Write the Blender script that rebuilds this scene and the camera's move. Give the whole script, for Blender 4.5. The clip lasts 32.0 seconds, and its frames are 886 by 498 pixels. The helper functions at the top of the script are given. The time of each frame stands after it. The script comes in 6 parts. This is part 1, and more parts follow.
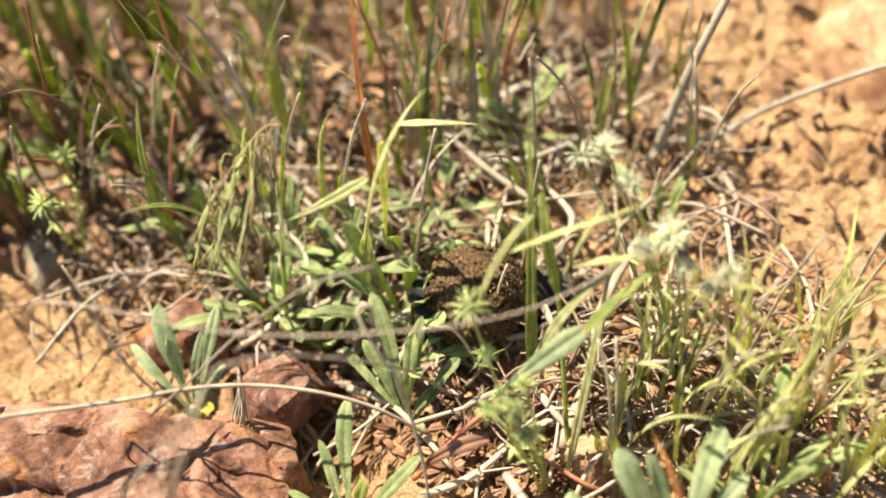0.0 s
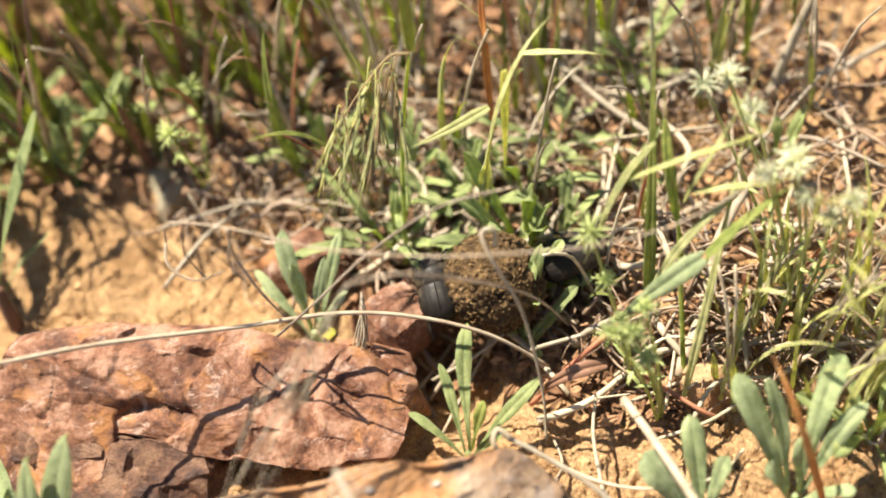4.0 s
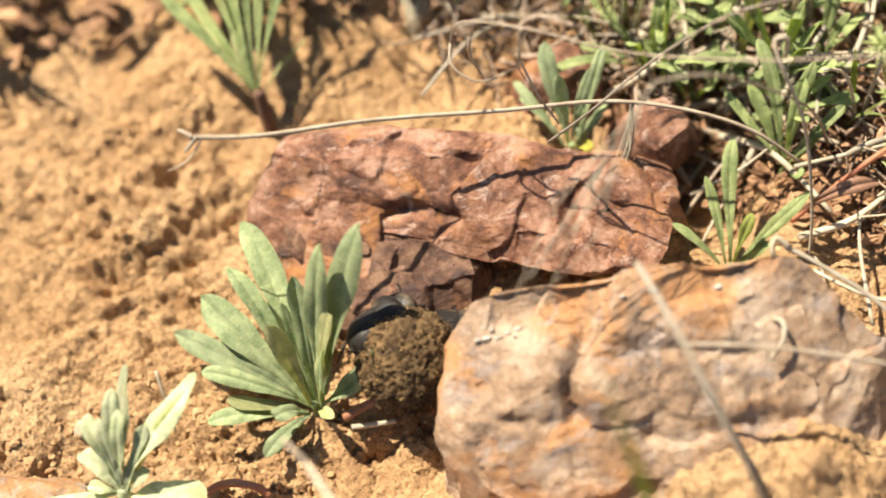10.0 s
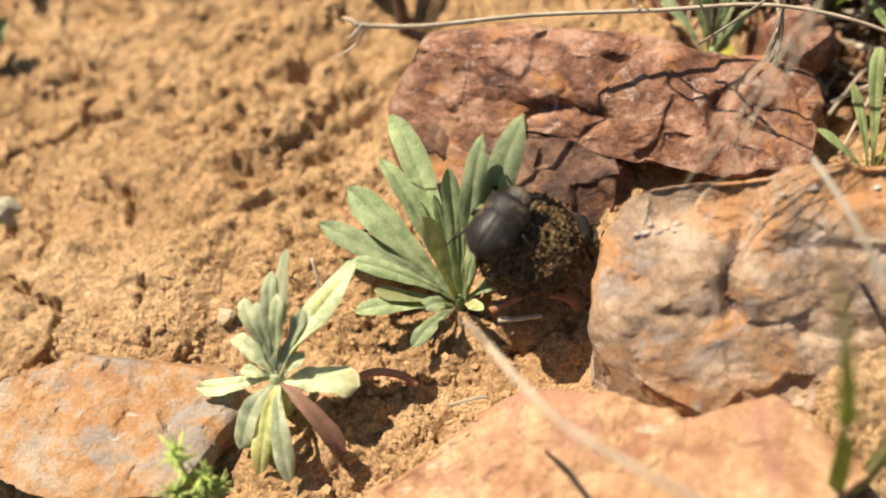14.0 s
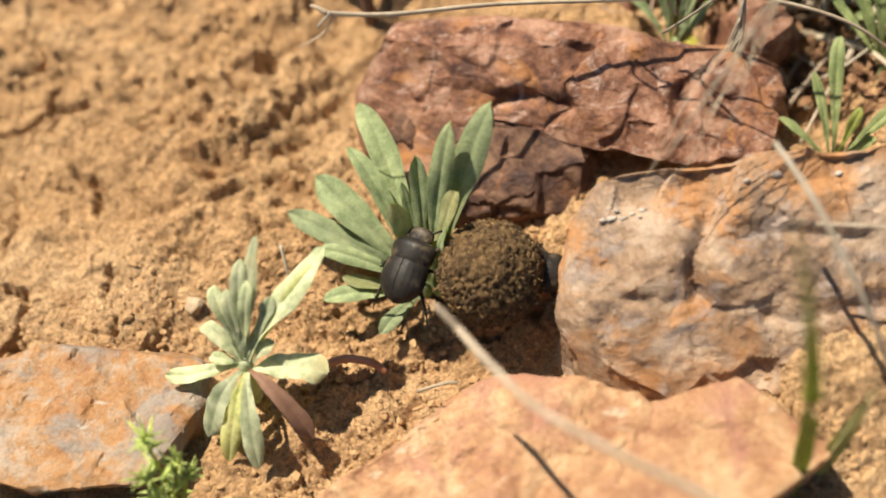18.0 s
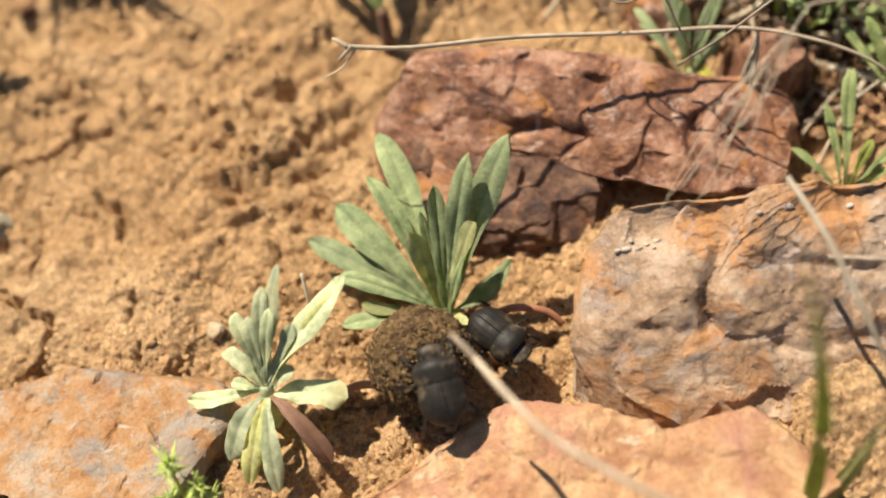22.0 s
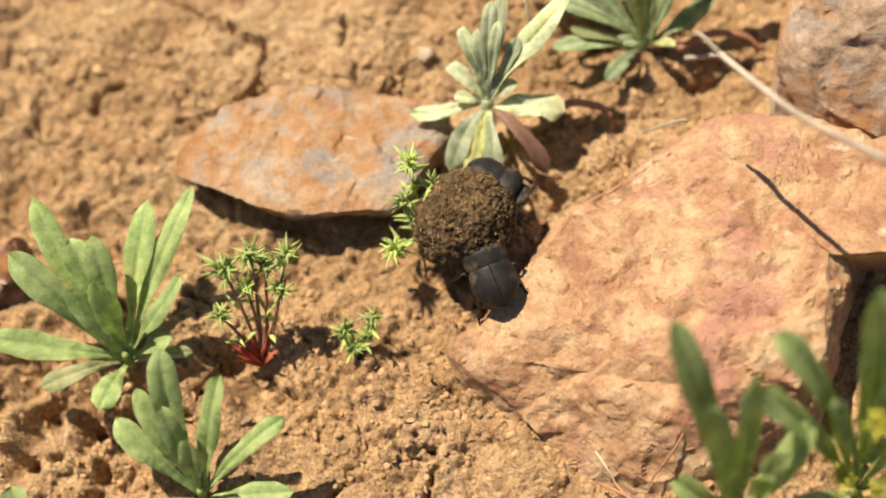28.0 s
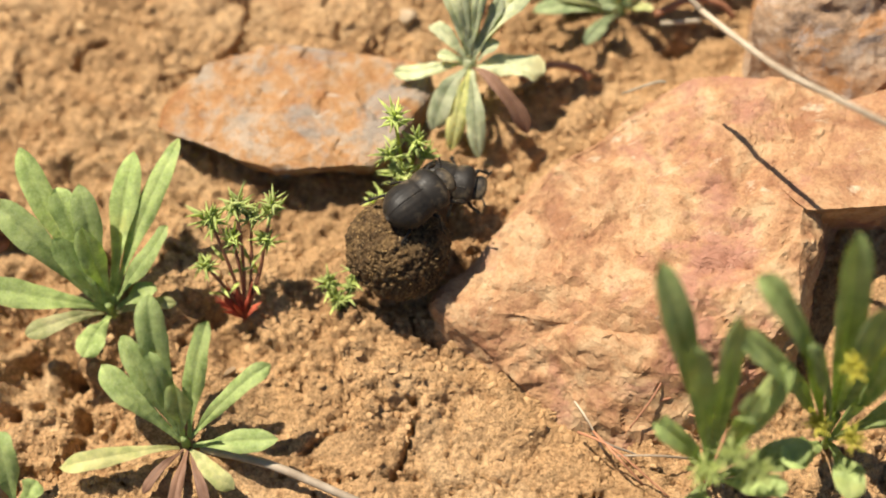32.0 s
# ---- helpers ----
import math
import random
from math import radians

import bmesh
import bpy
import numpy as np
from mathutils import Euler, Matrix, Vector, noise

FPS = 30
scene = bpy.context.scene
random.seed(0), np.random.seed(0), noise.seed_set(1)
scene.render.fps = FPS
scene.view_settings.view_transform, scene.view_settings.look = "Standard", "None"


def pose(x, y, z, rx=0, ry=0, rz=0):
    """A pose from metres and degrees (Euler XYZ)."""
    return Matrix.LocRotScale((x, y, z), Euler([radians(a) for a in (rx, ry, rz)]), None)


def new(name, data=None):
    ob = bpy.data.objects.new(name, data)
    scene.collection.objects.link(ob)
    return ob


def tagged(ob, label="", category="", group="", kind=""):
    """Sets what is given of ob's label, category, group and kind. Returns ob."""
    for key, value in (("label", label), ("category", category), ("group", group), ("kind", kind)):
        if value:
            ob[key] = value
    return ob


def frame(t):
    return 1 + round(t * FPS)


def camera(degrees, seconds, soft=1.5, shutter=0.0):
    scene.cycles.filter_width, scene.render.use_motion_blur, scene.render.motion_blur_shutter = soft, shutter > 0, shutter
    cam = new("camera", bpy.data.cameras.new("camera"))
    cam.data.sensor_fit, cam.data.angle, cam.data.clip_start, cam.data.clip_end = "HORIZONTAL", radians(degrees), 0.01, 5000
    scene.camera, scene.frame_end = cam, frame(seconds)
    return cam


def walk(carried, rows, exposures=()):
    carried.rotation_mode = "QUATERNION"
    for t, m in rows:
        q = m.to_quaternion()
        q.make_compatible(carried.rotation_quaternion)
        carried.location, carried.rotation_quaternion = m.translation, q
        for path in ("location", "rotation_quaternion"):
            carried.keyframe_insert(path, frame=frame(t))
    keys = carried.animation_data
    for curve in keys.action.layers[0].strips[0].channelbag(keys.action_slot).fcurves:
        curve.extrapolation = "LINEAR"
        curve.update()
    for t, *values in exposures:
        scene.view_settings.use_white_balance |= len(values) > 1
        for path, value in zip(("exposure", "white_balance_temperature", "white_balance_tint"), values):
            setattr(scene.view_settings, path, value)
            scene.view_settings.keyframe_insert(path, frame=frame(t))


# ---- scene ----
cam = camera(35.0, 32.0, soft=1.8)
PATH = [
    (0.0, 0.10353, -0.09478, 0.26455, 33.401, 4.270, -19.996),
    (0.5, 0.10332, -0.09459, 0.26341, 33.475, 4.974, -19.680),
    (1.0, 0.10270, -0.09514, 0.26370, 33.011, 5.637, -19.604),
    (1.5, 0.10027, -0.09448, 0.26486, 32.783, 6.280, -19.381),
    (2.0, 0.09874, -0.09487, 0.26533, 32.419, 6.969, -19.103),
    (2.5, 0.09758, -0.09614, 0.26591, 32.163, 7.518, -18.603),
    (4.5, 0.09266, -0.10162, 0.26471, 32.256, 6.665, -17.440),
    (5.0, 0.09199, -0.10136, 0.26447, 32.067, 6.765, -17.086),
    (5.5, 0.09019, -0.10173, 0.26410, 31.888, 6.748, -16.589),
    (6.0, 0.08813, -0.10242, 0.26356, 31.571, 7.192, -16.621),
    (6.5, 0.08481, -0.10326, 0.26397, 31.617, 7.272, -15.996),
    (7.0, 0.08238, -0.10294, 0.26389, 31.388, 7.764, -15.412),
    (7.5, 0.08284, -0.10534, 0.26329, 31.005, 7.409, -15.104),
    (8.0, 0.08065, -0.10839, 0.26316, 30.373, 6.836, -15.411),
    (8.5, 0.07282, -0.11063, 0.26560, 29.261, 7.222, -15.531),
    (9.0, 0.06612, -0.10927, 0.26320, 27.851, 7.534, -15.370),
    (9.5, 0.05755, -0.10529, 0.26396, 27.802, 7.807, -14.665),
    (10.0, 0.04986, -0.10395, 0.26698, 27.741, 8.114, -14.266),
    (10.5, 0.04076, -0.10205, 0.26713, 27.851, 7.436, -14.214),
    (11.0, 0.03514, -0.10328, 0.26548, 27.857, 7.670, -13.774),
    (11.5, 0.03116, -0.10350, 0.26553, 27.607, 7.452, -13.591),
    (12.0, 0.03024, -0.10376, 0.26658, 27.374, 7.336, -13.799),
    (12.5, 0.02759, -0.10401, 0.26730, 26.976, 7.249, -13.681),
    (13.0, 0.02208, -0.10382, 0.26886, 26.895, 7.136, -13.761),
    (13.5, 0.01743, -0.10586, 0.26886, 26.370, 7.166, -13.563),
    (14.0, 0.01337, -0.10603, 0.26880, 25.739, 6.645, -13.234),
    (14.5, 0.01039, -0.10775, 0.26944, 25.654, 6.567, -13.205),
    (16.5, 0.00798, -0.10958, 0.27221, 25.579, 6.348, -13.854),
    (17.0, 0.01165, -0.11048, 0.27012, 25.829, 6.287, -14.373),
    (17.5, 0.01080, -0.10818, 0.27242, 25.663, 5.823, -14.430),
    (18.0, 0.01072, -0.10957, 0.26928, 25.827, 5.232, -14.152),
    (18.5, 0.01185, -0.10887, 0.27032, 25.568, 4.785, -14.187),
    (19.0, 0.01246, -0.10842, 0.27176, 26.533, 4.416, -14.168),
    (19.5, 0.01113, -0.10741, 0.27205, 26.372, 4.970, -14.218),
    (20.0, 0.01152, -0.10799, 0.27003, 25.682, 4.913, -14.249),
    (20.5, 0.00977, -0.10879, 0.27028, 25.541, 5.170, -13.990),
    (21.0, 0.00969, -0.10707, 0.27296, 25.511, 5.259, -13.979),
    (21.5, 0.00963, -0.10791, 0.27441, 26.008, 5.602, -13.872),
    (22.0, 0.01082, -0.10810, 0.27595, 26.196, 5.616, -13.699),
    (22.5, 0.01079, -0.10710, 0.27753, 26.267, 5.297, -13.508),
    (23.0, 0.00960, -0.10800, 0.28273, 27.120, 5.428, -13.721),
    (23.5, 0.01075, -0.10897, 0.28439, 26.878, 5.005, -13.168),
    (24.0, -0.00056, -0.10817, 0.28458, 24.948, 5.951, -13.045),
    (24.5, -0.00911, -0.11240, 0.28562, 24.181, 7.605, -12.147),
    (25.0, -0.01248, -0.11721, 0.28465, 22.768, 9.189, -11.923),
    (25.5, -0.02899, -0.12268, 0.28396, 21.539, 6.984, -12.852),
    (27.5, -0.04019, -0.12824, 0.28441, 21.154, 4.879, -13.652),
    (28.0, -0.04702, -0.13163, 0.28322, 20.836, 4.309, -13.392),
    (28.5, -0.05384, -0.13417, 0.28574, 20.454, 3.582, -13.791),
    (29.0, -0.05453, -0.13351, 0.28355, 19.941, 3.591, -13.588),
    (29.5, -0.06367, -0.13361, 0.28667, 19.770, 3.413, -13.631),
    (30.0, -0.06015, -0.13911, 0.28486, 20.694, 2.698, -12.829),
    (30.5, -0.05925, -0.13869, 0.28493, 20.759, 1.862, -13.181),
    (31.0, -0.06050, -0.13956, 0.28498, 21.071, 1.880, -13.356),
    (31.5, -0.05787, -0.14192, 0.28420, 21.325, 1.937, -13.600),
    (32.0, -0.05849, -0.14192, 0.28417, 21.212, 1.843, -13.689),
]
walk(cam, [(t, pose(x, y, z, rx, ry, rz)) for t, x, y, z, rx, ry, rz in PATH],
     exposures=[(0.0, 1.53), (8.5, 1.55), (10.5, 1.33), (13.0, 1.12), (17.0, 0.98), (24.0, 0.98), (28.0, 0.93), (32.0, 0.95)])
# a close-up lens: sharp at the beetles, soft in front and behind
cam.data.dof.use_dof = True
cam.data.dof.focus_distance = 0.287
cam.data.dof.aperture_fstop = 5.6

# ---- light ----
SUN_TO = Vector((-0.245, 0.47, 0.85)).normalized()
world = bpy.data.worlds.new("sky")
scene.world = world
world.use_nodes = True
sky = world.node_tree.nodes.new("ShaderNodeTexSky")
sky.sky_type = "NISHITA"
sky.sun_disc = False
sky.sun_elevation = math.asin(SUN_TO.z)
sky.sun_rotation = math.atan2(SUN_TO.x, SUN_TO.y)
world.node_tree.nodes["Background"].inputs["Strength"].default_value = 0.050
world.node_tree.links.new(sky.outputs["Color"], world.node_tree.nodes["Background"].inputs["Color"])
sun = new("sun", bpy.data.lights.new("sun", "SUN"))
sun.data.energy = 4.55
sun.data.angle = radians(0.53)
sun.data.color = (1.0, 0.91, 0.77)
sun.matrix_world = SUN_TO.to_track_quat("Z", "Y").to_matrix().to_4x4()

# ---- materials ----
MM = 0.001


class Nodes:
    """A node material, built from a Principled shader; sizes in millimetres."""

    def __init__(self, name, rough=0.8, spec=0.3, metal=0.0, space="world"):
        self.mat = bpy.data.materials.new(name)
        self.mat.use_nodes = True
        self.nt = self.mat.node_tree
        self.bsdf = self.nt.nodes["Principled BSDF"]
        self.bsdf.inputs["Roughness"].default_value = rough
        self.bsdf.inputs["Specular IOR Level"].default_value = spec
        self.bsdf.inputs["Metallic"].default_value = metal
        if space == "world":
            self.where = self.nt.nodes.new("ShaderNodeNewGeometry").outputs["Position"]
        else:
            self.where = self.nt.nodes.new("ShaderNodeTexCoord").outputs["Object"]

    def link(self, a, b):
        self.nt.links.new(a, b)

    def noise(self, size, detail=4, rough=0.6, warp=0.0, stretch=None):
        n = self.nt.nodes.new("ShaderNodeTexNoise")
        n.inputs["Scale"].default_value = 1000.0 / size
        n.inputs["Detail"].default_value = detail
        n.inputs["Roughness"].default_value = rough
        n.inputs["Distortion"].default_value = warp
        src = self.where
        if stretch:
            m = self.nt.nodes.new("ShaderNodeMapping")
            m.inputs["Scale"].default_value = stretch
            self.link(src, m.inputs["Vector"])
            src = m.outputs["Vector"]
        self.link(src, n.inputs["Vector"])
        return n.outputs["Fac"]

    def cells(self, size, feature="F1", out="Distance", rand=1.0):
        v = self.nt.nodes.new("ShaderNodeTexVoronoi")
        v.feature = feature
        v.inputs["Scale"].default_value = 1000.0 / size
        v.inputs["Randomness"].default_value = rand
        self.link(self.where, v.inputs["Vector"])
        return v.outputs[out]

    def ramp(self, fac, stops):
        r = self.nt.nodes.new("ShaderNodeValToRGB")
        while len(r.color_ramp.elements) < len(stops):
            r.color_ramp.elements.new(0.5)
        for e, (p, c) in zip(r.color_ramp.elements, stops):
            e.position = p
            e.color = (*c, 1) if len(c) == 3 else c
        self.link(fac, r.inputs["Fac"])
        return r.outputs["Color"]

    def mix(self, fac, a, b, how="MIX"):
        m = self.nt.nodes.new("ShaderNodeMix")
        m.data_type, m.blend_type = "RGBA", how
        for sock, v in ((m.inputs[0], fac), (m.inputs[6], a), (m.inputs[7], b)):
            if isinstance(v, (int, float)):
                sock.default_value = v
            elif isinstance(v, tuple):
                sock.default_value = (*v, 1)
            else:
                self.link(v, sock)
        return m.outputs[2]

    def math(self, op, a, b):
        m = self.nt.nodes.new("ShaderNodeMath")
        m.operation = op
        for sock, v in ((m.inputs[0], a), (m.inputs[1], b)):
            if isinstance(v, (int, float)):
                sock.default_value = v
            else:
                self.link(v, sock)
        return m.outputs[0]

    def vary(self, colour, amount=0.25):
        """A little lighter or darker from object to object."""
        info = self.nt.nodes.new("ShaderNodeObjectInfo")
        lo, hi = 1 - amount, 1 + amount
        tone = self.ramp(info.outputs["Random"], [(0, (lo, lo, lo)), (1, (hi, hi, hi * 0.95))])
        return self.mix(1.0, colour, tone, "MULTIPLY")

    def islands(self, colour, stops):
        g = self.nt.nodes.new("ShaderNodeNewGeometry")
        return self.mix(1.0, colour, self.ramp(g.outputs["Random Per Island"], stops), "MULTIPLY")

    def bump(self, height, dist, strength=1.0):
        b = self.nt.nodes.new("ShaderNodeBump")
        b.inputs["Distance"].default_value = dist * MM
        b.inputs["Strength"].default_value = strength
        self.link(height, b.inputs["Height"])
        old = self.bsdf.inputs["Normal"]
        if old.is_linked:
            self.link(old.links[0].from_socket, b.inputs["Normal"])
        self.link(b.outputs["Normal"], old)
        return self

    def colour(self, c):
        self.link(c, self.bsdf.inputs["Base Color"])
        return self

    def gloss(self, r):
        self.link(r, self.bsdf.inputs["Roughness"])
        return self

    def thin(self, colour, amount):
        """Light through a leaf."""
        out = self.nt.nodes["Material Output"]
        tr = self.nt.nodes.new("ShaderNodeBsdfTranslucent")
        m = self.nt.nodes.new("ShaderNodeMixShader")
        m.inputs["Fac"].default_value = amount
        self.link(colour, tr.inputs["Color"])
        self.link(self.bsdf.outputs["BSDF"], m.inputs[1])
        self.link(tr.outputs["BSDF"], m.inputs[2])
        self.link(m.outputs["Shader"], out.inputs["Surface"])
        return self


def earth_material():
    n = Nodes("dry_ochre_soil", 0.95, 0.1)
    big = n.ramp(n.noise(38, 5, 0.6, 0.6), [(0.30, (0.40, 0.24, 0.115)), (0.50, (0.53, 0.335, 0.170)), (0.72, (0.61, 0.42, 0.235))])
    fine = n.ramp(n.noise(2.2, 6, 0.75), [(0.30, (0.46, 0.39, 0.33)), (0.47, (0.94, 0.92, 0.90)), (0.68, (1.30, 1.27, 1.22))])
    c = n.mix(1.0, big, fine, "MULTIPLY")
    grit = n.ramp(n.noise(0.75, 4, 0.7), [(0.32, (0.52, 0.47, 0.43)), (0.5, (1, 1, 1)), (0.70, (1.36, 1.34, 1.28))])
    c = n.mix(0.8, c, n.mix(1.0, c, grit, "MULTIPLY"))
    rust = n.ramp(n.noise(16, 3, 0.6, 1.0), [(0.58, (0, 0, 0)), (0.72, (0.55, 0.55, 0.55))])
    c = n.mix(rust, c, (0.31, 0.145, 0.055))
    n.colour(c)
    n.bump(n.noise(0.55, 5, 0.8), 0.42, 1.0)
    n.bump(n.cells(1.3), 0.6, 0.9)
    n.bump(n.noise(2.2, 5, 0.75), 0.8, 0.9)
    return n.mat


def crumb_material():
    n = Nodes("soil_crumbs", 0.95, 0.1)
    base = n.ramp(n.noise(1.4, 4, 0.7), [(0.3, (0.30, 0.175, 0.080)), (0.6, (0.42, 0.265, 0.13)), (0.8, (0.48, 0.33, 0.18))])
    n.colour(n.islands(base, [(0, (0.85, 0.82, 0.8)), (0.6, (1.05, 1.05, 1.05)), (0.93, (1.2, 1.2, 1.2)), (1, (1.2, 1.25, 1.3))]))
    n.bump(n.noise(0.5, 4, 0.7), 0.2, 0.8)
    return n.mat


def rock_material(name, deep, mid, light, stain, stain_at=0.56, size=9.0, vein=None, relief=0.7, dark=None, vein_at=0.60):
    n = Nodes(name, 0.72, 0.35)
    c = n.ramp(n.noise(size, 7, 0.72, 0.35), [(0.38, deep), (0.49, mid), (0.60, light)])
    s = n.ramp(n.noise(size * 1.7, 7, 0.68, 0.3), [(stain_at, (0, 0, 0)), (stain_at + 0.10, (0.85, 0.85, 0.85))])
    c = n.mix(s, c, stain)
    if vein:
        v = n.ramp(n.noise(size * 0.8, 7, 0.74, 0.5, (1, 1.6, 0.6)), [(vein_at, (0, 0, 0)), (vein_at + 0.08, (0.8, 0.8, 0.8))])
        c = n.mix(v, c, vein)
    if dark:
        d = n.ramp(n.noise(size * 1.3, 7, 0.72, 0.5, (1.5, 1, 1)), [(0.60, (0, 0, 0)), (0.70, (0.8, 0.8, 0.8))])
        c = n.mix(d, c, dark)
    fine = n.ramp(n.noise(0.9, 6, 0.8), [(0.25, (0.60, 0.58, 0.56)), (0.5, (1, 1, 1)), (0.8, (1.2, 1.2, 1.2))])
    c = n.mix(1.0, c, fine, "MULTIPLY")
    n.colour(c)
    n.gloss(n.ramp(n.noise(3, 4), [(0.3, (0.55, 0.55, 0.55)), (0.7, (0.85, 0.85, 0.85))]))
    n.bump(n.noise(0.6, 5, 0.75), 0.16, 0.8)
    n.bump(n.noise(3.2, 6, 0.7, 0.2), relief, 0.7)
    n.bump(n.noise(3.0, 5, 0.7, 0.3, (0.35, 0.5, 2.2)), relief * 0.8, 0.7)
    return n.mat


def leaf_material(name, dark, light, through_colour, rough=0.6, thin=0.35, tips=None, fuzz=0.0):
    n = Nodes(name, max(rough, 0.65), 0.16, space="object")
    c = n.ramp(n.noise(5, 4, 0.6), [(0.3, dark), (0.7, light)])
    c = n.mix(n.ramp(n.noise(0.45, 3, 0.6), [(0.45, (0, 0, 0)), (0.75, (fuzz, fuzz, fuzz))]), c, (0.55, 0.58, 0.42))
    mottle = n.ramp(n.noise(2.4, 5, 0.7), [(0.34, (0.74, 0.78, 0.72)), (0.5, (1, 1, 1)), (0.66, (1.2, 1.17, 1.16))])
    c = n.mix(1.0, c, mottle, "MULTIPLY")
    if tips:
        c = n.mix(n.ramp(n.noise(11, 3, 0.5), [(0.60, (0, 0, 0)), (0.75, (0.8, 0.8, 0.8))]), c, tips)
    c = n.vary(c, 0.18)
    n.colour(c)
    n.bump(n.noise(0.5, 4, 0.7), 0.14, 0.7)
    n.bump(n.noise(1.6, 3, 0.6), 0.35, 0.7)
    t = n.mix(1.0, c, through_colour, "MULTIPLY")
    n.thin(t, thin)
    return n.mat


def straw_material(name, dark, light, thin=0.15):
    n = Nodes(name, 0.65, 0.3, space="object")
    c = n.ramp(n.noise(6, 5, 0.65), [(0.3, dark), (0.7, light)])
    c = n.vary(c, 0.3)
    n.colour(c)
    n.bump(n.noise(0.6, 4, 0.7), 0.1, 0.6)
    n.thin(c, thin)
    return n.mat


def chitin_material():
    n = Nodes("black_chitin", 0.4, 0.19, space="object")
    c = n.ramp(n.noise(4.5, 5, 0.7), [(0.36, (0.011, 0.0095, 0.008)), (0.54, (0.022, 0.018, 0.014)), (0.70, (0.10, 0.075, 0.046))])
    n.colour(c)
    n.gloss(n.ramp(n.noise(1.6, 5, 0.7), [(0.3, (0.34, 0.34, 0.34)), (0.7, (0.66, 0.66, 0.66))]))
    n.bump(n.noise(0.35, 4, 0.7), 0.05, 0.5)
    return n.mat


def dung_material():
    n = Nodes("fibrous_dung", 0.88, 0.25, space="object")
    c = n.ramp(n.noise(3.0, 6, 0.75, 1.0), [(0.34, (0.020, 0.011, 0.005)), (0.50, (0.095, 0.055, 0.022)), (0.68, (0.25, 0.155, 0.066))])
    f = n.ramp(n.noise(0.9, 5, 0.8), [(0.57, (0, 0, 0)), (0.68, (0.85, 0.85, 0.85))])
    c = n.mix(f, c, (0.40, 0.28, 0.14))
    n.colour(c)
    n.bump(n.noise(0.7, 5, 0.8), 0.5, 1.0)
    return n.mat


SOIL = earth_material()
CRUMB = crumb_material()
ROCK_RED = rock_material("rust_red_rock", (0.075, 0.030, 0.016), (0.195, 0.084, 0.043), (0.34, 0.19, 0.12), (0.35, 0.150, 0.046), 0.555, 8.5, (0.44, 0.305, 0.23), 0.8, (0.070, 0.034, 0.030), 0.555)
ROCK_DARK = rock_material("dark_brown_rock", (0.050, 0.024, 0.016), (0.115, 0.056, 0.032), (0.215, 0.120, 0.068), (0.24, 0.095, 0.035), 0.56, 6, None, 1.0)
ROCK_TAN = rock_material("tan_brown_rock", (0.155, 0.10, 0.064), (0.305, 0.192, 0.110), (0.41, 0.30, 0.205), (0.39, 0.182, 0.064), 0.515, 12, (0.30, 0.235, 0.19), 0.8, (0.15, 0.11, 0.088), 0.53)
ROCK_OCHRE = rock_material("ochre_rock", (0.26, 0.120, 0.056), (0.375, 0.206, 0.098), (0.45, 0.293, 0.155), (0.32, 0.147, 0.094), 0.53, 12, (0.50, 0.39, 0.26), 0.9)
ROCK_ORANGE = rock_material("orange_grey_rock", (0.27, 0.115, 0.036), (0.34, 0.18, 0.072), (0.34, 0.255, 0.175), (0.24, 0.205, 0.165), 0.50, 10, (0.40, 0.35, 0.28), 1.1)
CRUST = rock_material("pale_crust", (0.34, 0.28, 0.22), (0.42, 0.35, 0.28), (0.50, 0.43, 0.35), (0.40, 0.31, 0.23), 0.6, 3)
STONE_TAN = rock_material("tan_pebble", (0.24, 0.155, 0.082), (0.35, 0.245, 0.14), (0.44, 0.33, 0.21), (0.30, 0.175, 0.08), 0.6, 4)
STONE_PALE = rock_material("pale_stone", (0.24, 0.20, 0.13), (0.33, 0.285, 0.195), (0.40, 0.36, 0.265), (0.31, 0.20, 0.105), 0.62, 5)
LEAF_GREY = leaf_material("grey_green_leaf", (0.30, 0.365, 0.180), (0.455, 0.51, 0.285), (1.15, 1.2, 0.6), 0.7, 0.44, None, 0.5)
LEAF_PALE = leaf_material("pale_felted_leaf", (0.50, 0.54, 0.33), (0.66, 0.67, 0.47), (1.1, 1.12, 0.72), 0.75, 0.45, (0.62, 0.54, 0.30), 0.5)
LEAF_LIGHT = leaf_material("light_green_leaf", (0.31, 0.395, 0.130), (0.45, 0.525, 0.225), (1.25, 1.3, 0.52), 0.65, 0.42, (0.44, 0.45, 0.17), 0.28)
LEAF_FRESH = leaf_material("fresh_green_leaf", (0.275, 0.335, 0.125), (0.42, 0.47, 0.21), (1.25, 1.3, 0.52), 0.6, 0.47, (0.40, 0.38, 0.16), 0.38)
GRASS = leaf_material("green_grass", (0.29, 0.35, 0.085), (0.48, 0.50, 0.17), (1.3, 1.35, 0.5), 0.5, 0.5, (0.45, 0.42, 0.16), 0.05)
GRASS_DARK = leaf_material("olive_grass", (0.16, 0.19, 0.055), (0.30, 0.31, 0.11), (1.2, 1.25, 0.5), 0.55, 0.42, (0.30, 0.20, 0.09), 0.05)
PETAL = leaf_material("yellow_petal", (0.52, 0.46, 0.06), (0.62, 0.58, 0.12), (1.0, 1.0, 0.4), 0.6, 0.4)
GRASS_YELLOW = leaf_material("yellowing_grass", (0.42, 0.43, 0.18), (0.58, 0.565, 0.32), (1.15, 1.18, 0.65), 0.55, 0.48, (0.58, 0.47, 0.24), 0.1)
